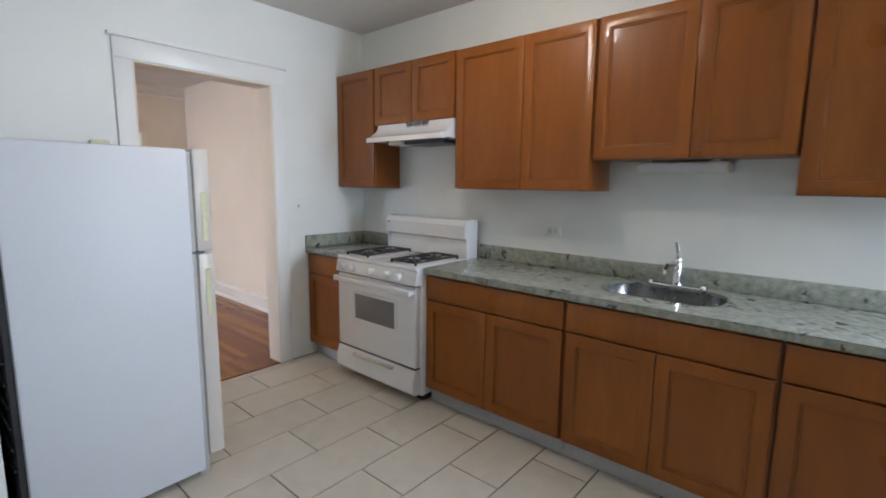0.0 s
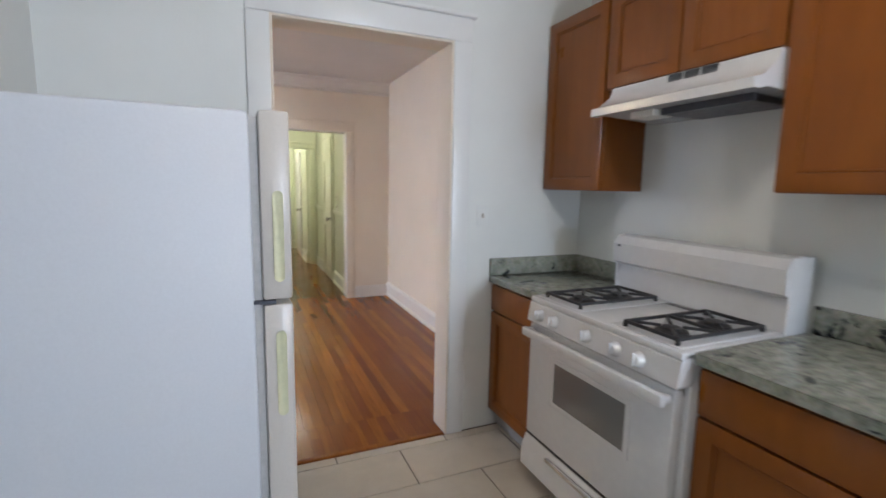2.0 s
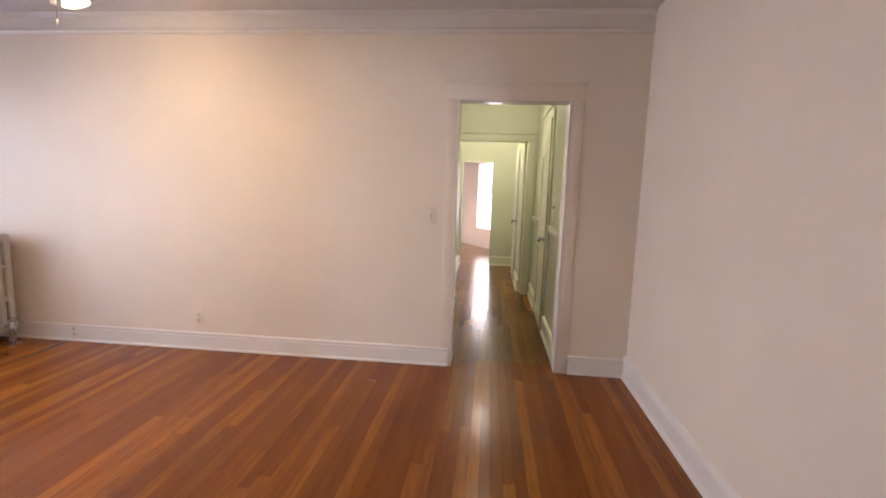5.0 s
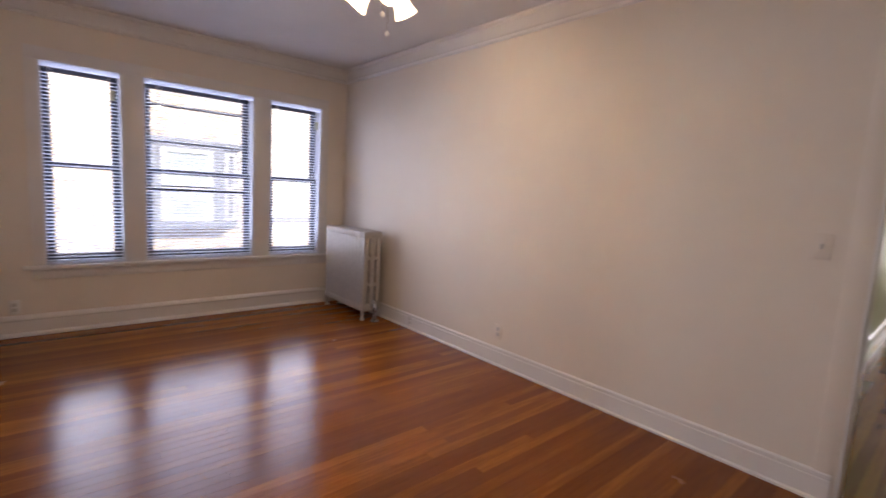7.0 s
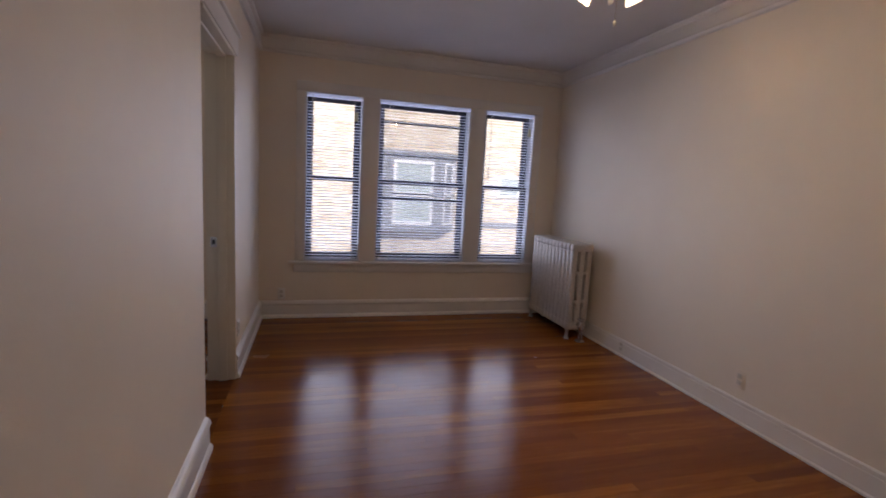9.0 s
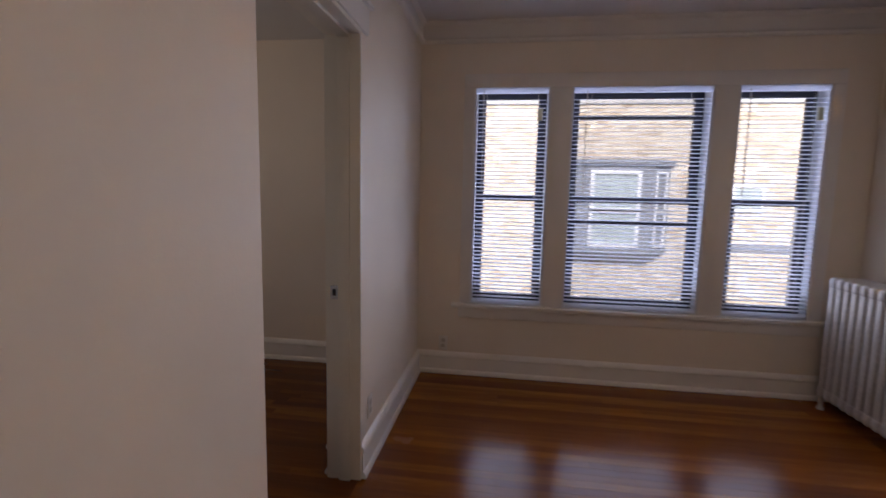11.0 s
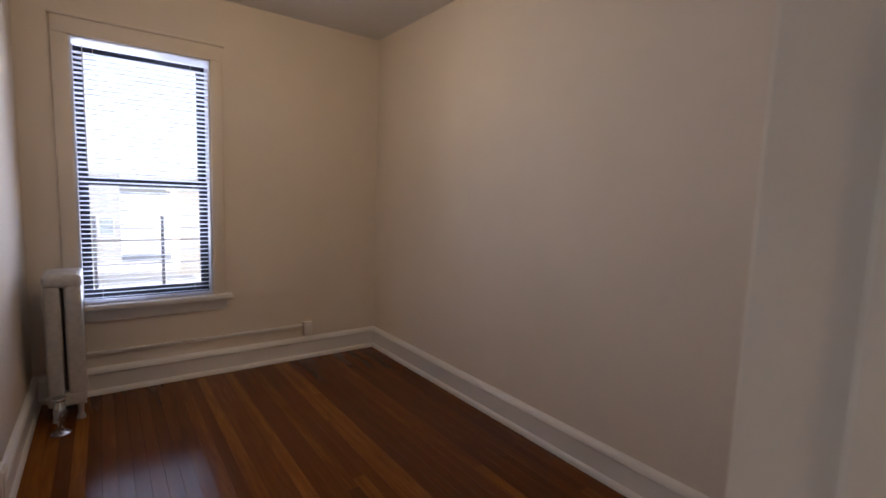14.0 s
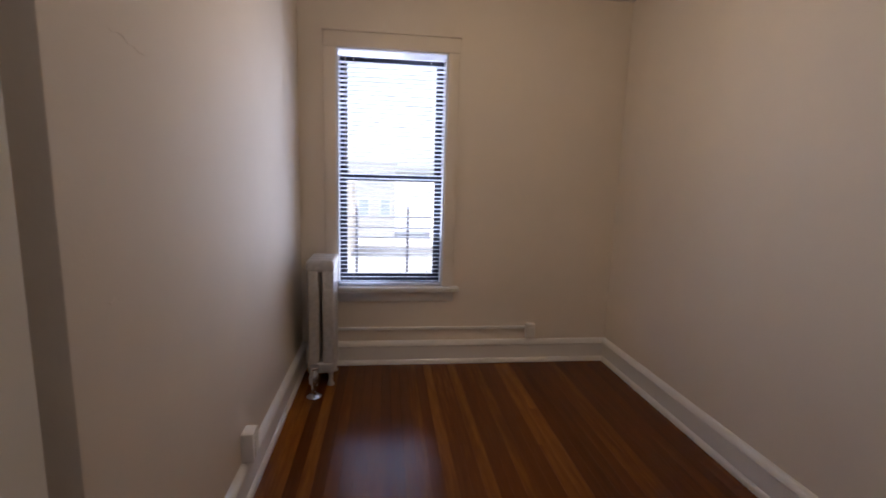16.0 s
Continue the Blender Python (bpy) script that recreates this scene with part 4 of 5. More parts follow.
def plate(name, at, normal, w, h, kind, label, material=None):
    """A wall plate: kind 'outlet' (two sockets), 'switch' or 'sideways'."""
    material = material or M_PLATE
    th = thing(name, at, label, "outlet" if "outlet" in name else "switch")
    u = Vector((-normal[1], normal[0], 0))
    n = Vector((*normal, 0))
    rot = Matrix((( u.x, n.x, 0, at[0]), (u.y, n.y, 0, at[1]), (0, 0, 1, at[2]), (0, 0, 0, 1)))

    def loc(*r, bevel=0.002):
        bm = boxes(r, bevel=bevel)
        bm.transform(rot)
        return bm
    part("cover", loc(-w / 2, w / 2, 0.0, 0.004, -h / 2, h / 2, bevel=0.0015), material, th)
    if kind == 'switch':
        part("toggle", loc(-0.006, 0.006, 0.006, 0.016, -0.012, 0.012), M_CORD, th)
    else:
        for s in (-1, 1):
            if kind == 'outlet':
                part("socket", loc(-0.015, 0.015, 0.006, 0.008, s * 0.021 - 0.014, s * 0.021 + 0.014), M_CORD, th)
            else:
                part("socket", loc(s * 0.021 - 0.014, s * 0.021 + 0.014, 0.006, 0.008, -0.015, 0.015), M_CORD, th)
    return th


plate("outlet", (KE, 1.53, 1.15), (-1, 0), 0.115, 0.07, 'sideways', "white duplex outlet set sideways above the worktop", M_KWALL)
plate("light_switch", (2.465, KN, 1.255), (0, -1), 0.07, 0.115, 'switch', "white light switch on the kitchen wall", M_KWALL)
plate("light_switch", (1.43, DN, 1.175), (0, -1), 0.072, 0.118, 'switch', "cream light switch beside the hall doorway", M_DWALL)
plate("outlet", (-0.47, DN, 0.27), (0, -1), 0.07, 0.115, 'outlet', "cream duplex outlet low on the wall", M_DWALL)
plate("outlet", (-1.58, DN - 0.021, 0.09), (0, -1), 0.04, 0.06, 'outlet', "small outlet set in the baseboard")
plate("outlet", (-1.72, DS, 0.30), (0, 1), 0.07, 0.115, 'outlet', "cream duplex outlet beside the bedroom doorway")
plate("outlet", (DW, 3.96, 0.24), (1, 0), 0.07, 0.115, 'outlet', "cream duplex outlet below the window stool")
plate("light_switch", (HE, 7.62, 1.24), (-1, 0), 0.072, 0.118, 'switch', "white light switch on the hall wall")
plate("light_switch", (HE, 7.62, 1.10), (-1, 0), 0.072, 0.10, 'switch', "white light switch on the hall wall")
box_a = thing("surface_outlet", (-2.443, BS, 0.24), "cream surface outlet box at the end of a conduit", "outlet")
part("box", boxes((-2.477, -2.41, BS, BS + 0.045, 0.19, 0.295), bevel=0.004), M_TRIM, box_a)
part("socket", boxes((-2.463, -2.424, BS + 0.045, BS + 0.048, 0.212, 0.272)), M_PLATE, box_a)
con = thing("wall_conduit", (-1.7, BS, 0.26), "cream painted conduit along the baseboard", "conduit")
part("channel", boxes((-2.41, -0.86, BS, BS + 0.016, 0.252, 0.274), bevel=0.003), M_TRIM, con)
box_b = thing("surface_outlet", (BE, 1.58, 0.25), "cream surface outlet box above the baseboard", "outlet")
part("box", boxes((BE - 0.05, BE, 1.545, 1.625, 0.174, 0.30), bevel=0.004), M_TRIM, box_b)
part("socket", boxes((BE - 0.053, BE - 0.05, 1.565, 1.605, 0.19, 0.28)), M_PLATE, box_b)

# refrigerator
FX0, FX1, FY0, FY1, FT = 0.611, 1.258, 2.378, 3.17, 1.585
fr = thing("refrigerator", (0.98, 2.72, 0), "white top-freezer refrigerator standing beside the doorway", "refrigerator")
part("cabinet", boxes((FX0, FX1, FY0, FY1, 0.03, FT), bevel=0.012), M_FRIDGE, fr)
part("gasket", boxes((FX1, FX1 + 0.02, FY0 + 0.012, FY1 - 0.02, 0.10, FT - 0.012)), M_TOE, fr)
fz = part("freezer_door", boxes((FX1 + 0.02, FX1 + 0.092, FY0 - 0.004, FY1, 1.118, FT + 0.004), bevel=0.008), M_FRIDGE_DIM, fr)
lo = part("fresh_food_door", boxes((FX1 + 0.02, FX1 + 0.092, FY0 - 0.004, FY1, 0.10, 1.106), bevel=0.008), M_FRIDGE_DIM, fr)


def recessed_grip(parent, z0, z1):
    xc = FX1 + 0.060
    bm = bmesh.new()
    outer, inner = [], []
    r = 0.013
    for i in range(24):
        a = 2 * math.pi * i / 24
        dz = (z1 - z0) / 2 - r
        z = (z0 + z1) / 2 + r * math.sin(a) + (dz if math.sin(a) >= 0 else -dz)
        outer.append(bm.verts.new((xc + r * math.cos(a), FY0 - 0.008, z)))
        inner.append(bm.verts.new((xc + 0.5 * r * math.cos(a), FY0 - 0.0045, (z0 + z1) / 2 + (z - (z0 + z1) / 2) * 0.96)))
    back = [bm.verts.new((v.co.x, FY0 - 0.002, v.co.z)) for v in outer]
    for i in range(24):
        j = (i + 1) % 24
        bm.faces.new((outer[i], outer[j], inner[j], inner[i]))
        bm.faces.new((outer[j], outer[i], back[i], back[j]))
    bm.faces.new(inner)
    part("handle", bm, M_HANDLE, parent, "yellowed plastic recessed handle")


recessed_grip(fz, 1.165, 1.395)
recessed_grip(lo, 0.805, 1.035)
part("hinge", boxes((FX1 - 0.01, FX1 + 0.03, FY0 + 0.005, FY0 + 0.05, 1.107, 1.117), (FX1 + 0.012, FX1 + 0.05, FY0 - 0.002, FY0 + 0.06, 1.107, 1.117)), M_DARK, fr)
part("hinge_cover", boxes((FX1 - 0.05, FX1 + 0.06, FY1 - 0.09, FY1 - 0.01, FT + 0.005, FT + 0.022), bevel=0.006), M_PLATE, fr)
part("toe_grille", boxes((FX1 - 0.02, FX1 + 0.03, FY0 + 0.03, FY1 - 0.03, 0.0, 0.09), bevel=0.004), M_TOE, fr)
# Black condenser back; its black also stands in for the shaded gap behind.
rack = part("condenser", boxes((FX0 - 0.02, FX0, FY0 + 0.02, FY1 - 0.02, 0.05, FT - 0.06)), M_BLACK, fr, "black condenser back, also standing for the shaded gap")
for k in range(14):
    part("coil", tube(bmesh.new(), (FX0 - 0.028, FY0 + 0.03, 0.35 + 0.085 * k), (FX0 - 0.028, FY1 - 0.03, 0.35 + 0.085 * k), 0.004, n=6), M_BLACK, rack)
part("emblem", boxes((FX1 + 0.091, FX1 + 0.0935, FY0 + 0.055, FY0 + 0.10, 1.50, 1.52)), M_EMBLEM, fz)
turn = Matrix.Translation((FX1 + 0.092, FY0, 0))      # it stands slightly askew
fr.matrix_basis = turn @ pose(0, 0, 0, 0, 0, 2.0) @ turn.inverted() @ fr.matrix_basis
# yellowed box fixed to the casing behind the refrigerator
bx2 = thing("wall_chime", (1.20, KN, 1.50), "yellowed plastic chime box on the kitchen wall", "door chime")
part("cover", boxes((1.13, 1.225, KN - 0.045, KN, 1.535, 1.67), bevel=0.008), M_HANDLE, bx2)
part("grille", boxes((1.155, 1.20, KN - 0.047, KN - 0.045, 1.61, 1.625), (1.155, 1.20, KN - 0.047, KN - 0.045, 1.585, 1.60)), M_CORD, bx2)

# ---- radiators ----


def radiator(name, x0, y0, along, sections, pitch, depth, height, columns, label):
    """Old cast-iron column radiator; sections along 'x' or 'y', feet at the ends."""
    th = thing(name, (x0, y0, 0), label, "radiator")
    leg_h = 0.09

    def put(bm, u0, u1, v0, v1, z0, z1, bev=0.012):
        if along == 'x':
            box(bm, x0 + u0, x0 + u1, y0 + v0, y0 + v1, z0, z1, bev, 3)
        else:
            box(bm, x0 + v0, x0 + v1, y0 + u0, y0 + u1, z0, z1, bev, 3)
    w = depth / columns
    for s in range(sections):
        bm = bmesh.new()
        u = s * pitch
        for c in range(columns):
            put(bm, u + 0.006, u + pitch - 0.006, c * w + 0.004, (c + 1) * w - 0.0135, leg_h + 0.03, height - 0.03, 0.016)
        put(bm, u + 0.003, u + pitch - 0.003, 0, depth - 0.01, height - 0.075, height, 0.02)
        put(bm, u + 0.003, u + pitch - 0.003, 0, depth - 0.01, leg_h, leg_h + 0.08, 0.02)
        for k in ((1, 2) if columns > 2 else ()):
            zc = leg_h + (height - leg_h) * k / 3
            put(bm, u + 0.008, u + pitch - 0.008, 0.01, depth - 0.02, zc - 0.016, zc + 0.016, 0.008)
        part("section", bm, M_RAD, th)
    for u in (0.02, (sections - 1) * pitch + 0.025):
        for v in (0.03, depth - 0.045):
            bm = bmesh.new()
            p = (x0 + u, y0 + v) if along == 'x' else (x0 + v, y0 + u)
            lathe(bm, [(0.022, 0.1), (0.015, 0.07), (0.013, 0.03), (0.02, 0.012), (0.022, 0.0)], (*p, 0.0), n=12)
            part("leg", bm, M_RAD, th)
    return th


def steam_valve(x, y, z, towards, label):
    th = thing("radiator_valve", (x, y, 0), label, "valve")
    bm = lathe(bmesh.new(), [(0.045, 0.0), (0.045, 0.006), (0.03, 0.016), (0.016, 0.02), (0.016, z - 0.05), (0.028, z - 0.04), (0.03, z), (0.02, z + 0.03), (0.012, z + 0.05), (0.0, z + 0.052)], (x, y, 0.0), n=18)
    part("body", bm, M_STEEL, th)
    part("union", tube(bmesh.new(), (x, y, z - 0.01), towards, 0.018, n=14), M_STEEL, th)
    part("handwheel", lathe(bmesh.new(), [(0.0, 0.0), (0.03, 0.002), (0.034, 0.01), (0.03, 0.018), (0.0, 0.02)], (x, y, z + 0.05), n=16), M_STEEL, th)
    return th


radiator("radiator", -2.86, 6.545, 'x', 12, 0.068, 0.225, 0.905, 3, "cream-painted cast-iron radiator under the window corner")
steam_valve(-1.985, 6.655, 0.15, (-2.045, 6.655, 0.15), "silver steam valve at the radiator's foot")
radiator("radiator", -1.065, 0.30, 'y', 4, 0.072, 0.18, 0.82, 2, "cream-painted cast-iron radiator in the bedroom corner")
steam_valve(-0.955, 0.71, 0.13, (-0.955, 0.585, 0.13), "silver steam valve at the radiator's foot")

# ---- ceiling fan ----
FXC, FYC = -0.33, 5.57
fan = thing("ceiling_fan", (FXC, FYC, DC), "white ceiling fan with a lit three-shade light kit", "ceiling fan")
part("canopy", lathe(bmesh.new(), [(0.07, 0.0), (0.068, -0.03), (0.03, -0.055), (0.015, -0.06), (0.015, -0.1)], (FXC, FYC, DC)), M_PLATE, fan)
motor = part("motor", lathe(bmesh.new(), [(0.015, -0.09), (0.09, -0.1), (0.12, -0.13), (0.12, -0.19), (0.09, -0.215), (0.05, -0.22), (0.055, -0.26), (0.0, -0.27)], (FXC, FYC, DC + 0.05)), M_PLATE, fan)
for k in range(5):
    a = radians(20 + 72 * k)
    m = Matrix.Translation((FXC, FYC, DC - 0.12)) @ Matrix.Rotation(a, 4, 'Z')
    bm = boxes((0.11, 0.22, -0.018, 0.018, -0.012, -0.004), bevel=0.002)
    bm.transform(m)
    part("blade_iron", bm, M_BRASS, fan)
    bm = bmesh.new()
    outline = [(0.2, -0.05), (0.58, -0.068), (0.62, -0.05), (0.635, 0.0), (0.62, 0.05), (0.58, 0.068), (0.2, 0.05)]
    extrude_profile(bm, outline, 'z', -0.004, 0.004)
    bm.transform(m @ Matrix.Rotation(radians(10), 4, 'X'))
    part("blade", bm, M_PLATE, fan)
kit = part("light_kit", lathe(bmesh.new(), [(0.05, -0.262), (0.06, -0.28), (0.055, -0.31), (0.02, -0.33), (0.0, -0.335)], (FXC, FYC, DC + 0.05)), M_PLATE, fan)
for k in range(3):
    a = radians(-20 + 120 * k)
    d = Vector((math.cos(a), math.sin(a), 0))
    p = Vector((FXC, FYC, DC - 0.245))
    part("arm", tube(bmesh.new(), p + d * 0.05, p + d * 0.10 + Vector((0, 0, -0.015)), 0.012, n=10), M_PLATE, kit)
    axis = (d * 0.62 + Vector((0, 0, -0.78))).normalized()
    m = Matrix.Translation(p + d * 0.095 + Vector((0, 0, -0.01))) @ axis.to_track_quat('Z', 'Y').to_matrix().to_4x4()
    bm = lathe(bmesh.new(), [(0.022, 0.0), (0.03, 0.012), (0.042, 0.04), (0.05, 0.075), (0.066, 0.115), (0.064, 0.117), (0.047, 0.075), (0.03, 0.02)], m=m, n=20)
    part("shade", bm, M_SHADE, kit, "glowing frosted tulip shade")
    q = p + d * 0.095 + axis * 0.088
    bulb("fan_bulb", q.x, q.y, q.z, 4.7, WARM, 0.04)
for dx, dy, ln, kb in ((0.03, -0.03, 0.12, 0.014), (-0.02, 0.035, 0.19, 0.010)):
    bm = tube(bmesh.new(), (FXC + dx, FYC + dy, DC - 0.27), (FXC + dx, FYC + dy, DC - 0.27 - ln), 0.0014, n=6)
    ch = part("pull_chain", bm, M_BRASS, kit)
    part("pull", lathe(bmesh.new(), [(0.0, 0.0), (kb, -0.012), (kb * 0.8, -0.03), (0.0, -0.036)], (FXC + dx, FYC + dy, DC - 0.27 - ln), n=10), M_PLATE, ch)

# ceiling lights out of view; the second, at the hall's end, is added fill
for hx, hy, hz in ((1.88, 8.35, 2.6), (1.85, 10.6, 2.6), (-1.88, 1.5, BC), (1.9, 1.55, KC)):
    hl = thing("ceiling_light", (hx, hy, hz), "glowing frosted dome light on the ceiling", "ceiling light")
    part("base", lathe(bmesh.new(), [(0.12, 0.0), (0.12, -0.02), (0.0, -0.022)], (hx, hy, hz)), M_PLATE, hl)
    part("dome", lathe(bmesh.new(), [(0.11, -0.02), (0.1, -0.06), (0.06, -0.09), (0.0, -0.1)], (hx, hy, hz)), M_SHADE, hl)

# ---- doors ----


def panel_door(name, w, h, material, label, knob_side=1, kind="structure", panels=((0.12, 0.80), (0.98, 1.9))):
    """A door leaf in its own frame: hinge at the origin, leaf along +x, thickness along y."""
    th = new(name)
    tagged(th, label, "door", kind=kind)
    bm = bmesh.new()
    st, t = 0.105, 0.02
    box(bm, 0, st, -t, t, 0.01, h, 0.003)
    box(bm, w - st, w, -t, t, 0.01, h, 0.003)
    edges = [0.01] + [v for p in panels for v in p] + [h]
    for z0, z1 in zip(edges[::2], edges[1::2]):
        box(bm, st, w - st, -t, t, z0, z1, 0.003)
    leaf = part("leaf", bm, material, th)
    for z0, z1 in panels:
        part("panel", boxes((st, w - st, -0.008, 0.008, z0, z1)), material, leaf)
        for s in (-1, 1):
            lo_, hi_ = sorted((s * 0.008, s * 0.018))
            part("moulding", frame_ring(bmesh.new(), 'y', lo_, hi_, st, w - st, z0, z1, 0.02, 0.02, 0.02, 0.02, 0.004), material, leaf)
    for s in (-1, 1):
        m = Matrix.Translation((w - 0.06, s * t, 0.91)) @ pose(0, 0, 0, -90 * s, 0, 0)
        bm = lathe(bmesh.new(), [(0.012, 0.0), (0.011, 0.025), (0.024, 0.034), (0.03, 0.047), (0.026, 0.06), (0.0, 0.066)], m=m, n=20)
        part("knob", bm, M_STEEL, leaf, "worn metal door knob")
        part("rosette", lathe(bmesh.new(), [(0.031, -0.001), (0.031, 0.003), (0.026, 0.006), (0.012, 0.007)], m=m, n=20), M_STEEL, leaf)
    part("latch_plate", boxes((w - 0.0005, w + 0.0012, -0.0125, 0.0125, 0.88, 0.94)), M_STEEL, leaf)
    return th


d1 = panel_door("door_1", 0.785, 2.06, M_DOOR, "cream painted panel door standing open into the bedroom")
d1.matrix_basis = pose(-0.722, 3.60, 0, 0, 0, 253.0)
d2 = panel_door("door_2", 0.70, 2.08, M_HTRIM, "white panel door closed in the hall wall", panels=((0.12, 0.80), (0.98, 1.75)))
d2.matrix_basis = pose(2.437, 8.63, 0, 0, 0, -90)
d3 = panel_door("door_3", 0.66, 2.0, M_VINYL, "white panel door closed at the end of the hall", panels=((0.12, 0.80), (0.98, 1.75)))
d3.matrix_basis = pose(2.288, 11.12, 0, 0, 0, -90)
door_casing("trim_hall_closet", 'x', HE, -1, 7.925, 8.635, 2.09, 0.075, M_HTRIM, "pale green casing round the hall door", True)
part_strike = thing("strike_plate", (BD_L, 3.6, 0.925), "worn steel strike plate on the bedroom door jamb", "strike plate")
part("plate", boxes((BD_L + 0.004, BD_L + 0.0066, 3.622, 3.657, 0.895, 0.96)), M_STEEL, part_strike)
part("latch_hole", boxes((BD_L + 0.006, BD_L + 0.0072, 3.632, 3.648, 0.912, 0.943)), M_BLACK, part_strike)

# hairline cracks in the bedroom plaster
wall_e = bpy.data.objects["wall_bedroom_east"]
for y0, z0, ln, dz in ((2.44, 1.075, 0.14, -0.02), (2.34, 1.64, 0.16, -0.03)):
    pts = []
    for k in range(9):
        f = k / 8
        pts.append(Vector((BE - 0.0002, y0 - ln * f, z0 + dz * f + random.uniform(-0.008, 0.008))))
    part("crack", path_tube(bmesh.new(), pts, 0.0012, 5), M_BWALL, wall_e)

# ---- outside ----
OX = -9.0


def brick_field(bm, x, y0, y1, z0, z1, skip):
    """Bricks in running bond on a wall that faces +x."""
    k = 0
    z = z0
    while z < z1:
        y = y0 - (0.11 if k % 2 else 0.0)
        while y < y1:
            if not any(y + 0.2 > a and y < b and z + 0.06 > c and z < d for a, b, c, d in skip):
                d0 = random.uniform(0.006, 0.012)
                p = [(x, y, z), (x + d0, y, z), (x + d0, y + 0.208, z), (x, y + 0.208, z)]
                lo_ = [bm.verts.new(q) for q in p]
                hi_ = [bm.verts.new((q[0], q[1], q[2] + 0.06)) for q in p]
                for i in range(3):
                    bm.faces.new((lo_[i], lo_[i + 1], hi_[i + 1], hi_[i]))
                bm.faces.new(hi_)
                bm.faces.new(lo_[::-1])
            y += 0.218
        z += 0.072
        k += 1
    return bm


nb = thing("neighbour_house", (OX - 1, 6.5, -3.2), "tan brick neighbouring building with a grey bay window", "house")
part("wall", boxes((OX - 0.4, OX, -7.0, 20.0, -3.2, 3.2)), M_MORTAR, nb)
part("parapet", boxes((OX - 0.45, OX + 0.06, -7.0, 20.0, 3.2, 3.36), bevel=0.02), M_CONCRETE, nb)
bks = part("bricks", brick_field(bmesh.new(), OX, 0.4, 12.4, -1.2, 3.18, [(5.32, 7.48, 0.3, 2.1), (8.55, 9.2, 1.15, 1.72)]), M_BRICK, nb, "tan and rust bricks in running bond")
bks["kind"] = "stuff"
bm = bmesh.new()
extrude_profile(bm, [(OX, 5.32), (OX + 0.35, 5.72), (OX + 0.35, 7.08), (OX, 7.48)], 'z', 0.35, 2.04)
bayb = part("bay", bm, M_STONE, nb, "grey clad bay")
part("bay_roof", extrude_profile(bmesh.new(), [(OX, 5.22), (OX + 0.42, 5.68), (OX + 0.42, 7.12), (OX, 7.58)], 'z', 2.04, 2.13), M_STONE, nb)
for ya, yb in ((5.94, 6.86),):
    for za, zb in ((0.48, 1.19), (1.15, 1.92)):
        bm = frame_ring(bmesh.new(), 'x', OX + 0.35, OX + 0.39, ya, yb, za, zb, 0.07, 0.07, 0.07, 0.07, 0.004)
        w = part("window", bm, M_VINYL, bayb)
        part("pane", boxes((OX + 0.352, OX + 0.36, ya + 0.07, yb - 0.07, za + 0.07, zb - 0.07)), M_PANE, w)
for s, y0 in ((1, 5.34), (-1, 7.46)):
    ang = math.atan2(0.35, 0.4)
    m = Matrix.Translation((OX, y0, 0)) @ Matrix.Rotation(-s * ang if s > 0 else ang, 4, 'Z')
    for za, zb in ((0.48, 1.19), (1.15, 1.92)):
        a, b = (0.08, 0.44) if s > 0 else (-0.44, -0.08)
        bm = frame_ring(bmesh.new(), 'x', 0.0, 0.04, a, b, za, zb, 0.05, 0.05, 0.05, 0.05, 0.004)
        bm.transform(m)
        w = part("window", bm, M_VINYL, bayb)
        bm = boxes((0.004, 0.012, a + 0.05, b - 0.05, za + 0.05, zb - 0.05))
        bm.transform(m)
        part("pane", bm, M_PANE, w)
bm = frame_ring(bmesh.new(), 'x', OX, OX + 0.03, 8.58, 9.17, 1.18, 1.7, 0.06, 0.06, 0.06, 0.06, 0.004)
w = part("small_window", bm, M_VINYL, nb)
part("pane", boxes((OX + 0.004, OX + 0.012, 8.64, 9.11, 1.24, 1.64)), M_PANE, w)
part("stone_course", boxes((OX, OX + 0.04, 7.9, 11.5, 0.45, 0.56)), M_STONE, nb)
part("downspout", boxes((OX + 0.02, OX + 0.1, 3.25, 3.35, -3.2, 3.2), bevel=0.02), M_VINYL, nb)

tagged(part("ground", boxes((-400, 400, -400, 400, -3.4, -3.2)), M_GROUND), "pale yard ground below the windows", "ground", kind="structure")
# low buildings across the yard behind the bedroom
for x, w, h, y, mat, lab in ((-6.9, 5.0, 4.4, -24, M_BRICK, "low brick building across the yard"), (-0.4, 3.2, 5.3, -30, M_CONCRETE, "grey building across the yard"),
                             (3.3, 5.5, 4.0, -22, M_BRICK, "brick garage across the yard")):
    far = thing("far_building", (x, y, -3.2), lab, "building")
    part("wall", boxes((x - w / 2, x + w / 2, y - 4, y, -3.2, -3.2 + h)), mat, far)
    part("roof", boxes((x - w / 2 - 0.15, x + w / 2 + 0.15, y - 4.1, y + 0.15, -3.2 + h, -3.05 + h)), M_CONCRETE, far)
    for k in range(int(w / 1.5)):
        xx = x - w / 2 + 0.7 + 1.5 * k
        wf = part("window", boxes((xx - 0.4, xx + 0.4, y, y + 0.05, -1.6, -0.4)), M_VINYL, far)
        part("pane", boxes((xx - 0.33, xx + 0.33, y + 0.05, y + 0.055, -1.53, -0.47)), M_PANE, wf)
# porch railing outside the bedroom window
rl = thing("porch_railing", (-1.4, -0.9, -3.2), "thin metal porch railing outside the bedroom window", "railing")
for x in (-1.11, -1.58):
    part("post", boxes((x - 0.012, x + 0.012, -0.912, -0.888, -3.2, 1.06)), M_RAIL, rl)
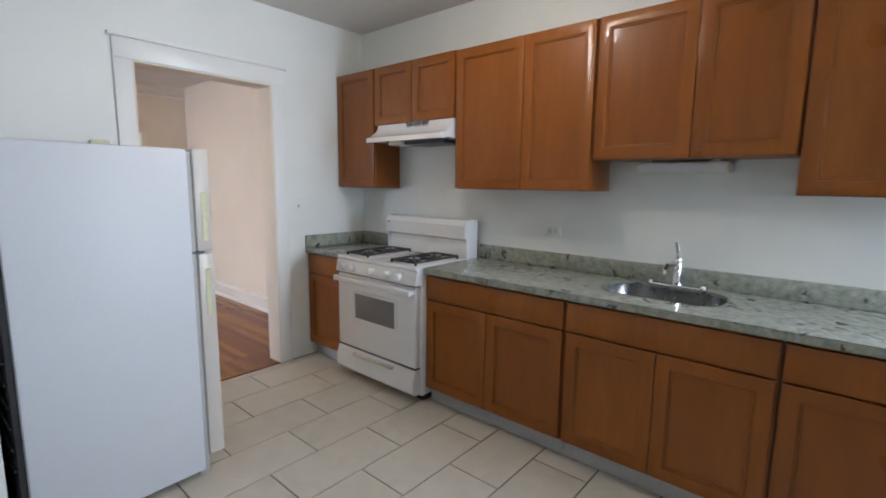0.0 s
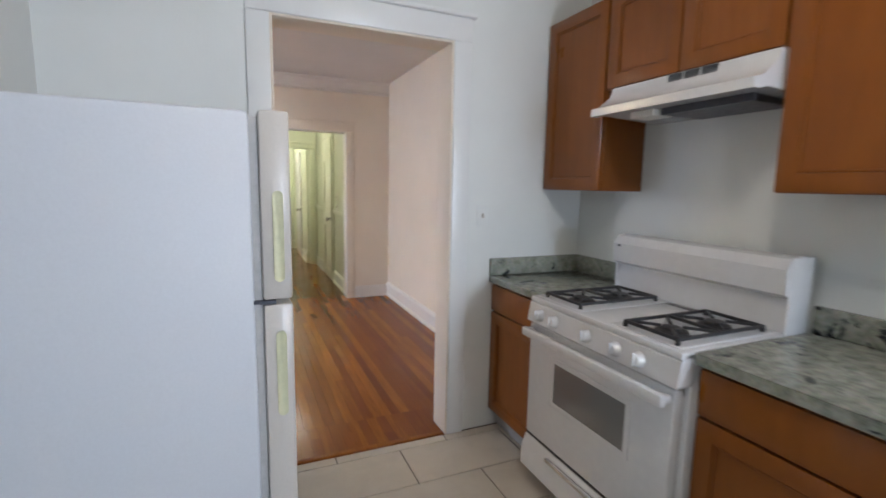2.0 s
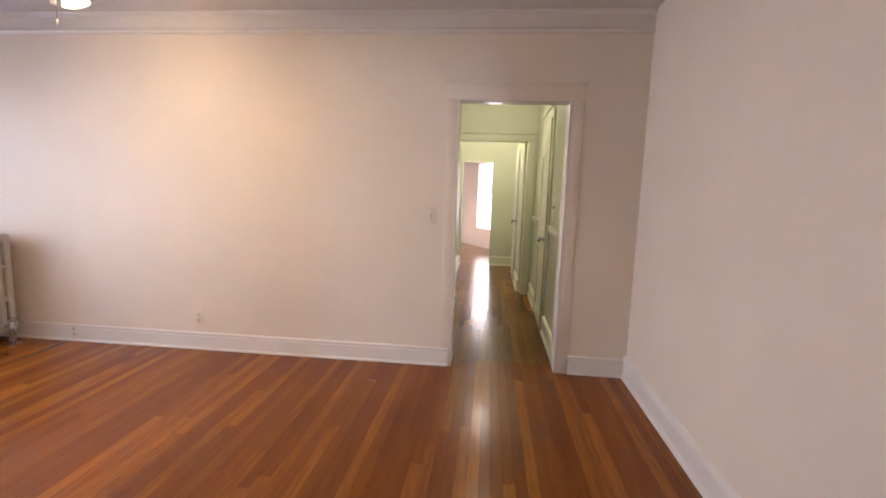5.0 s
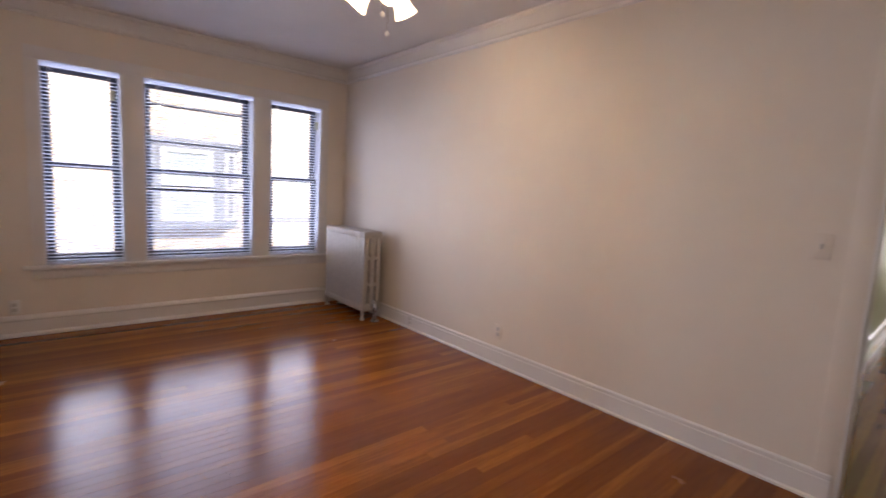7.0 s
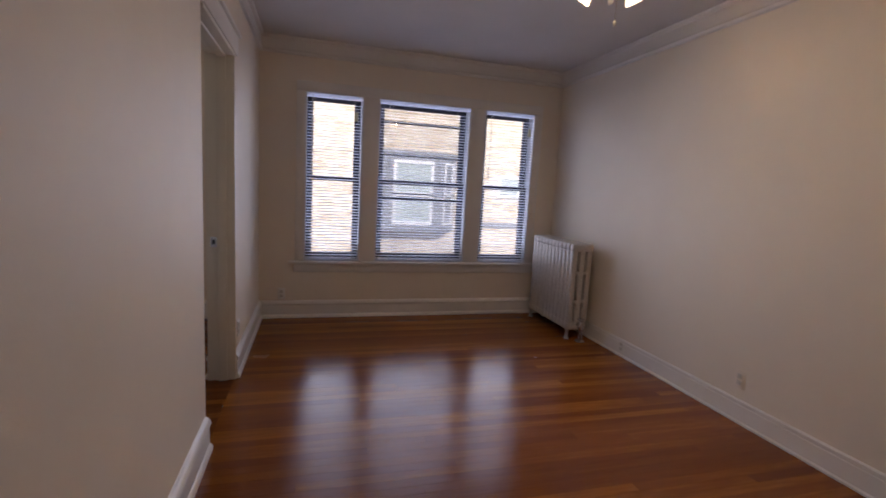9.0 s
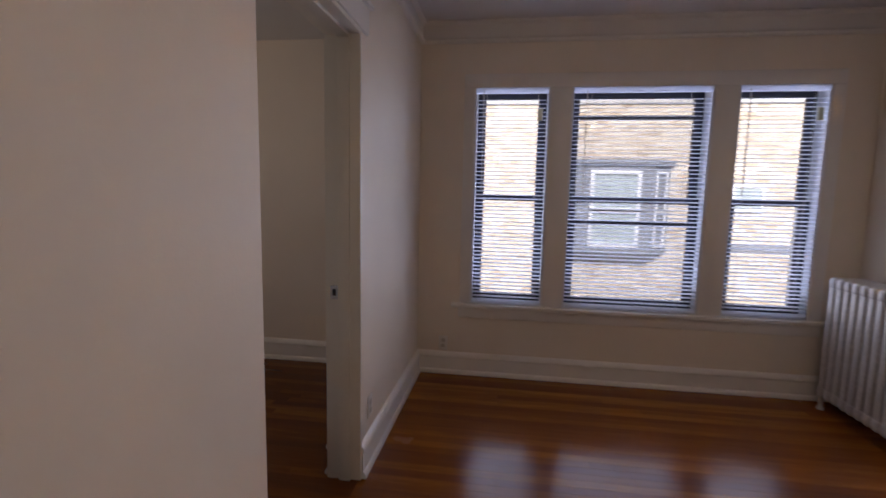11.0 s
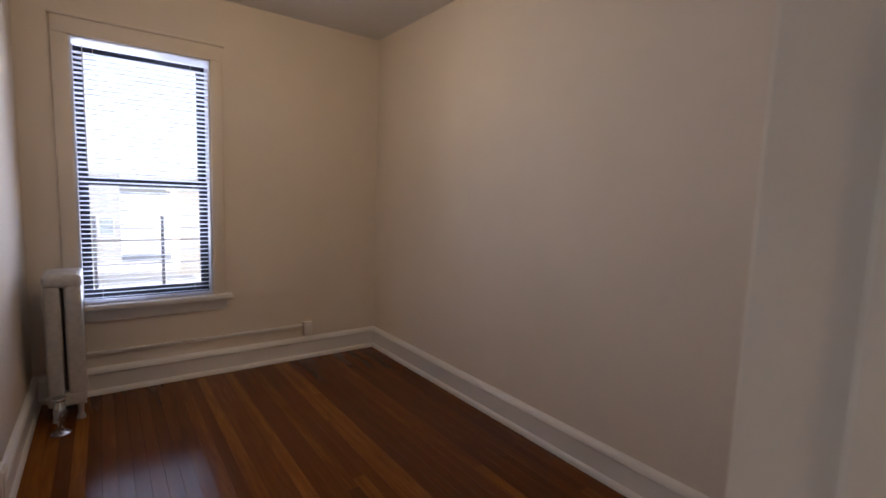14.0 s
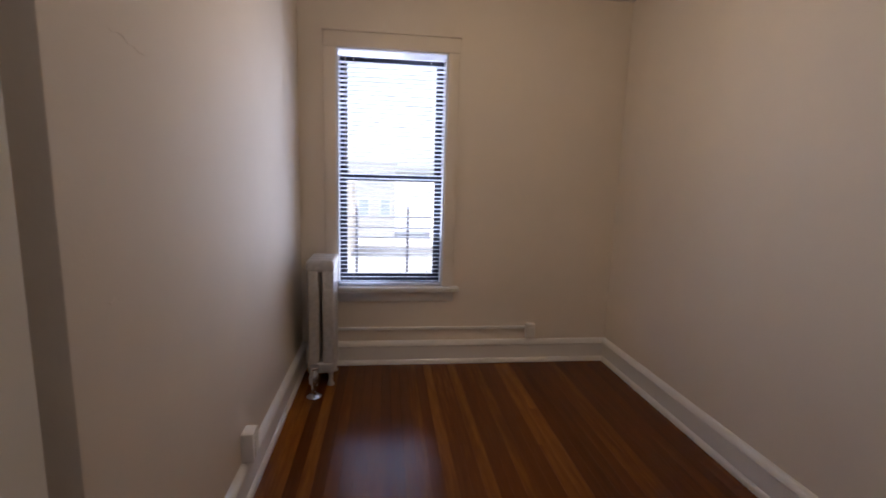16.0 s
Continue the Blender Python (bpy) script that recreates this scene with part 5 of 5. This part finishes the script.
for z in (0.66, 0.77, 0.86, 0.96):
    part("bar", boxes((-2.3, -0.5, -0.906, -0.894, z - 0.005, z + 0.005)), M_RAIL, rl)

# ---- floors ----
kf = setting("floor_kitchen", boxes((-0.49, KE, -2.0, KN - 0.006, -0.025, -0.006)), M_GROUT, "beige ceramic tile floor with dark grout joints", "floor")
TL, TW, GAP = 0.612, 0.303, 0.007
tile_me = {}


def tile_mesh(l, w):
    key = (round(l, 3), round(w, 3))
    if key not in tile_me:
        bm = boxes((0, l, 0, w, -0.008, 0.0))
        top_edges = [e for e in bm.edges if all(v.co.z > -0.001 for v in e.verts)]
        bmesh.ops.bevel(bm, geom=top_edges, offset=0.0015, segments=1, affect='EDGES')
        tile_me[key] = mesh_of("tile", bm, M_TILE)
    return tile_me[key]


for r in range(-14, 5):
    y0, y1 = 2.15 + TW * r, 2.15 + TW * (r + 1)
    y0c, y1c = max(y0, -2.0), min(y1, KN - 0.006)
    if y1c - y0c < 0.03:
        continue
    x = 1.745 - 0.333 * r
    x = x - TL * math.ceil((x + 0.95) / TL)
    while x < KE:
        a, b = max(x, -0.49), min(x + TL, KE)
        if b - a > 0.03:
            o = new("tile", tile_mesh(b - a - GAP, y1c - y0c - GAP))
            o.parent = kf
            o.location = (a + GAP / 2, y0c + GAP / 2, random.uniform(-0.0008, 0.0006))
        x += TL

PW = 0.058
df = setting("floor_dining", boxes((DW, DE, KN + 0.03, DN + 0.16, -0.025, -0.012)), M_GROUT, "glossy reddish-brown oak strip floor", "floor")
bf = setting("floor_bedroom", boxes((BW, -0.52, BS, DS, -0.0249, -0.0125)), M_GROUT, "glossy reddish-brown oak strip floor", "floor")
hf = setting("floor_hall", boxes((0.5, 3.3, DN + 0.16, 16.2, -0.025, -0.012)), M_GROUT, "glossy golden oak strip floor", "floor")


def unit_plank(material):
    bm = boxes((0, PW - 0.0002, 0, 1, -0.01, 0.0))
    es = [e for e in bm.edges if all(v.co.z > -0.001 for v in e.verts) and abs(e.verts[0].co.y - e.verts[1].co.y) > 0.5]
    bmesh.ops.bevel(bm, geom=es, offset=0.0005, segments=1, affect='EDGES')
    return mesh_of("plank", bm, material, False)


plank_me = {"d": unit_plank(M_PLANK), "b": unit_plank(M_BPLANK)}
rest = {}
count = {"d": 0, "b": 0}


def lay(floor, key, x0, x1, y0, y1, near, short, long):
    x = x0
    while x < x1 - 0.004:
        w = min(PW, x1 - x)
        y = y0 - random.uniform(0, short)
        while y < y1:
            ln = random.uniform(short, long)
            a, b = max(y, y0), min(y + ln, y1)
            if b - a > 0.01:
                if near(x, (a + b) / 2) and w > PW - 0.001 and count[key] < 300:
                    o = new("plank", plank_me[key])
                    o.parent = floor
                    o.location = (x, a, random.uniform(-0.00005, 0.00003))
                    o.scale = (1, b - a - 0.0004, 1)
                    count[key] += 1
                else:
                    rest.setdefault(key, []).append((x, x + w - 0.0004, a, b - 0.0004))
            y += ln
        x += PW


def rest_planks(floor, key, material):
    verts, faces = [], []
    for x0, x1, y0, y1 in rest.get(key, []):
        i = len(verts)
        dz = random.uniform(-0.00005, 0.00003)
        verts += [(x0, y0, -0.01), (x1, y0, -0.01), (x1, y1, -0.01), (x0, y1, -0.01), (x0, y0, dz), (x1, y0, dz), (x1, y1, dz), (x0, y1, dz)]
        faces += [(i + 4, i + 5, i + 6, i + 7), (i, i + 1, i + 5, i + 4), (i + 1, i + 2, i + 6, i + 5), (i + 2, i + 3, i + 7, i + 6), (i + 3, i, i + 4, i + 7)]
    me = bpy.data.meshes.new("planks")
    me.from_pydata(verts, [], faces)
    me.materials.append(material)
    o = new("planks", me)
    o.parent = floor
    tagged(o, "oak strips", kind="stuff")


lay(df, "d", DW, DE, DS, DN + 0.15, lambda x, y: x > -2.6, 1.6, 4.2)
lay(df, "d", 0.9, DE, KN + 0.03, DS, lambda x, y: False, 0.4, 0.8)
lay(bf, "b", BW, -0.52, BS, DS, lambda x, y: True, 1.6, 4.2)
count["h"] = 300
lay(hf, "h", 0.5, 3.3, DN + 0.15, 16.2, lambda x, y: False, 1.0, 2.4)
rest_planks(df, "d", M_PLANKS)
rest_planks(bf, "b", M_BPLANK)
rest_planks(hf, "h", M_HPLANK)
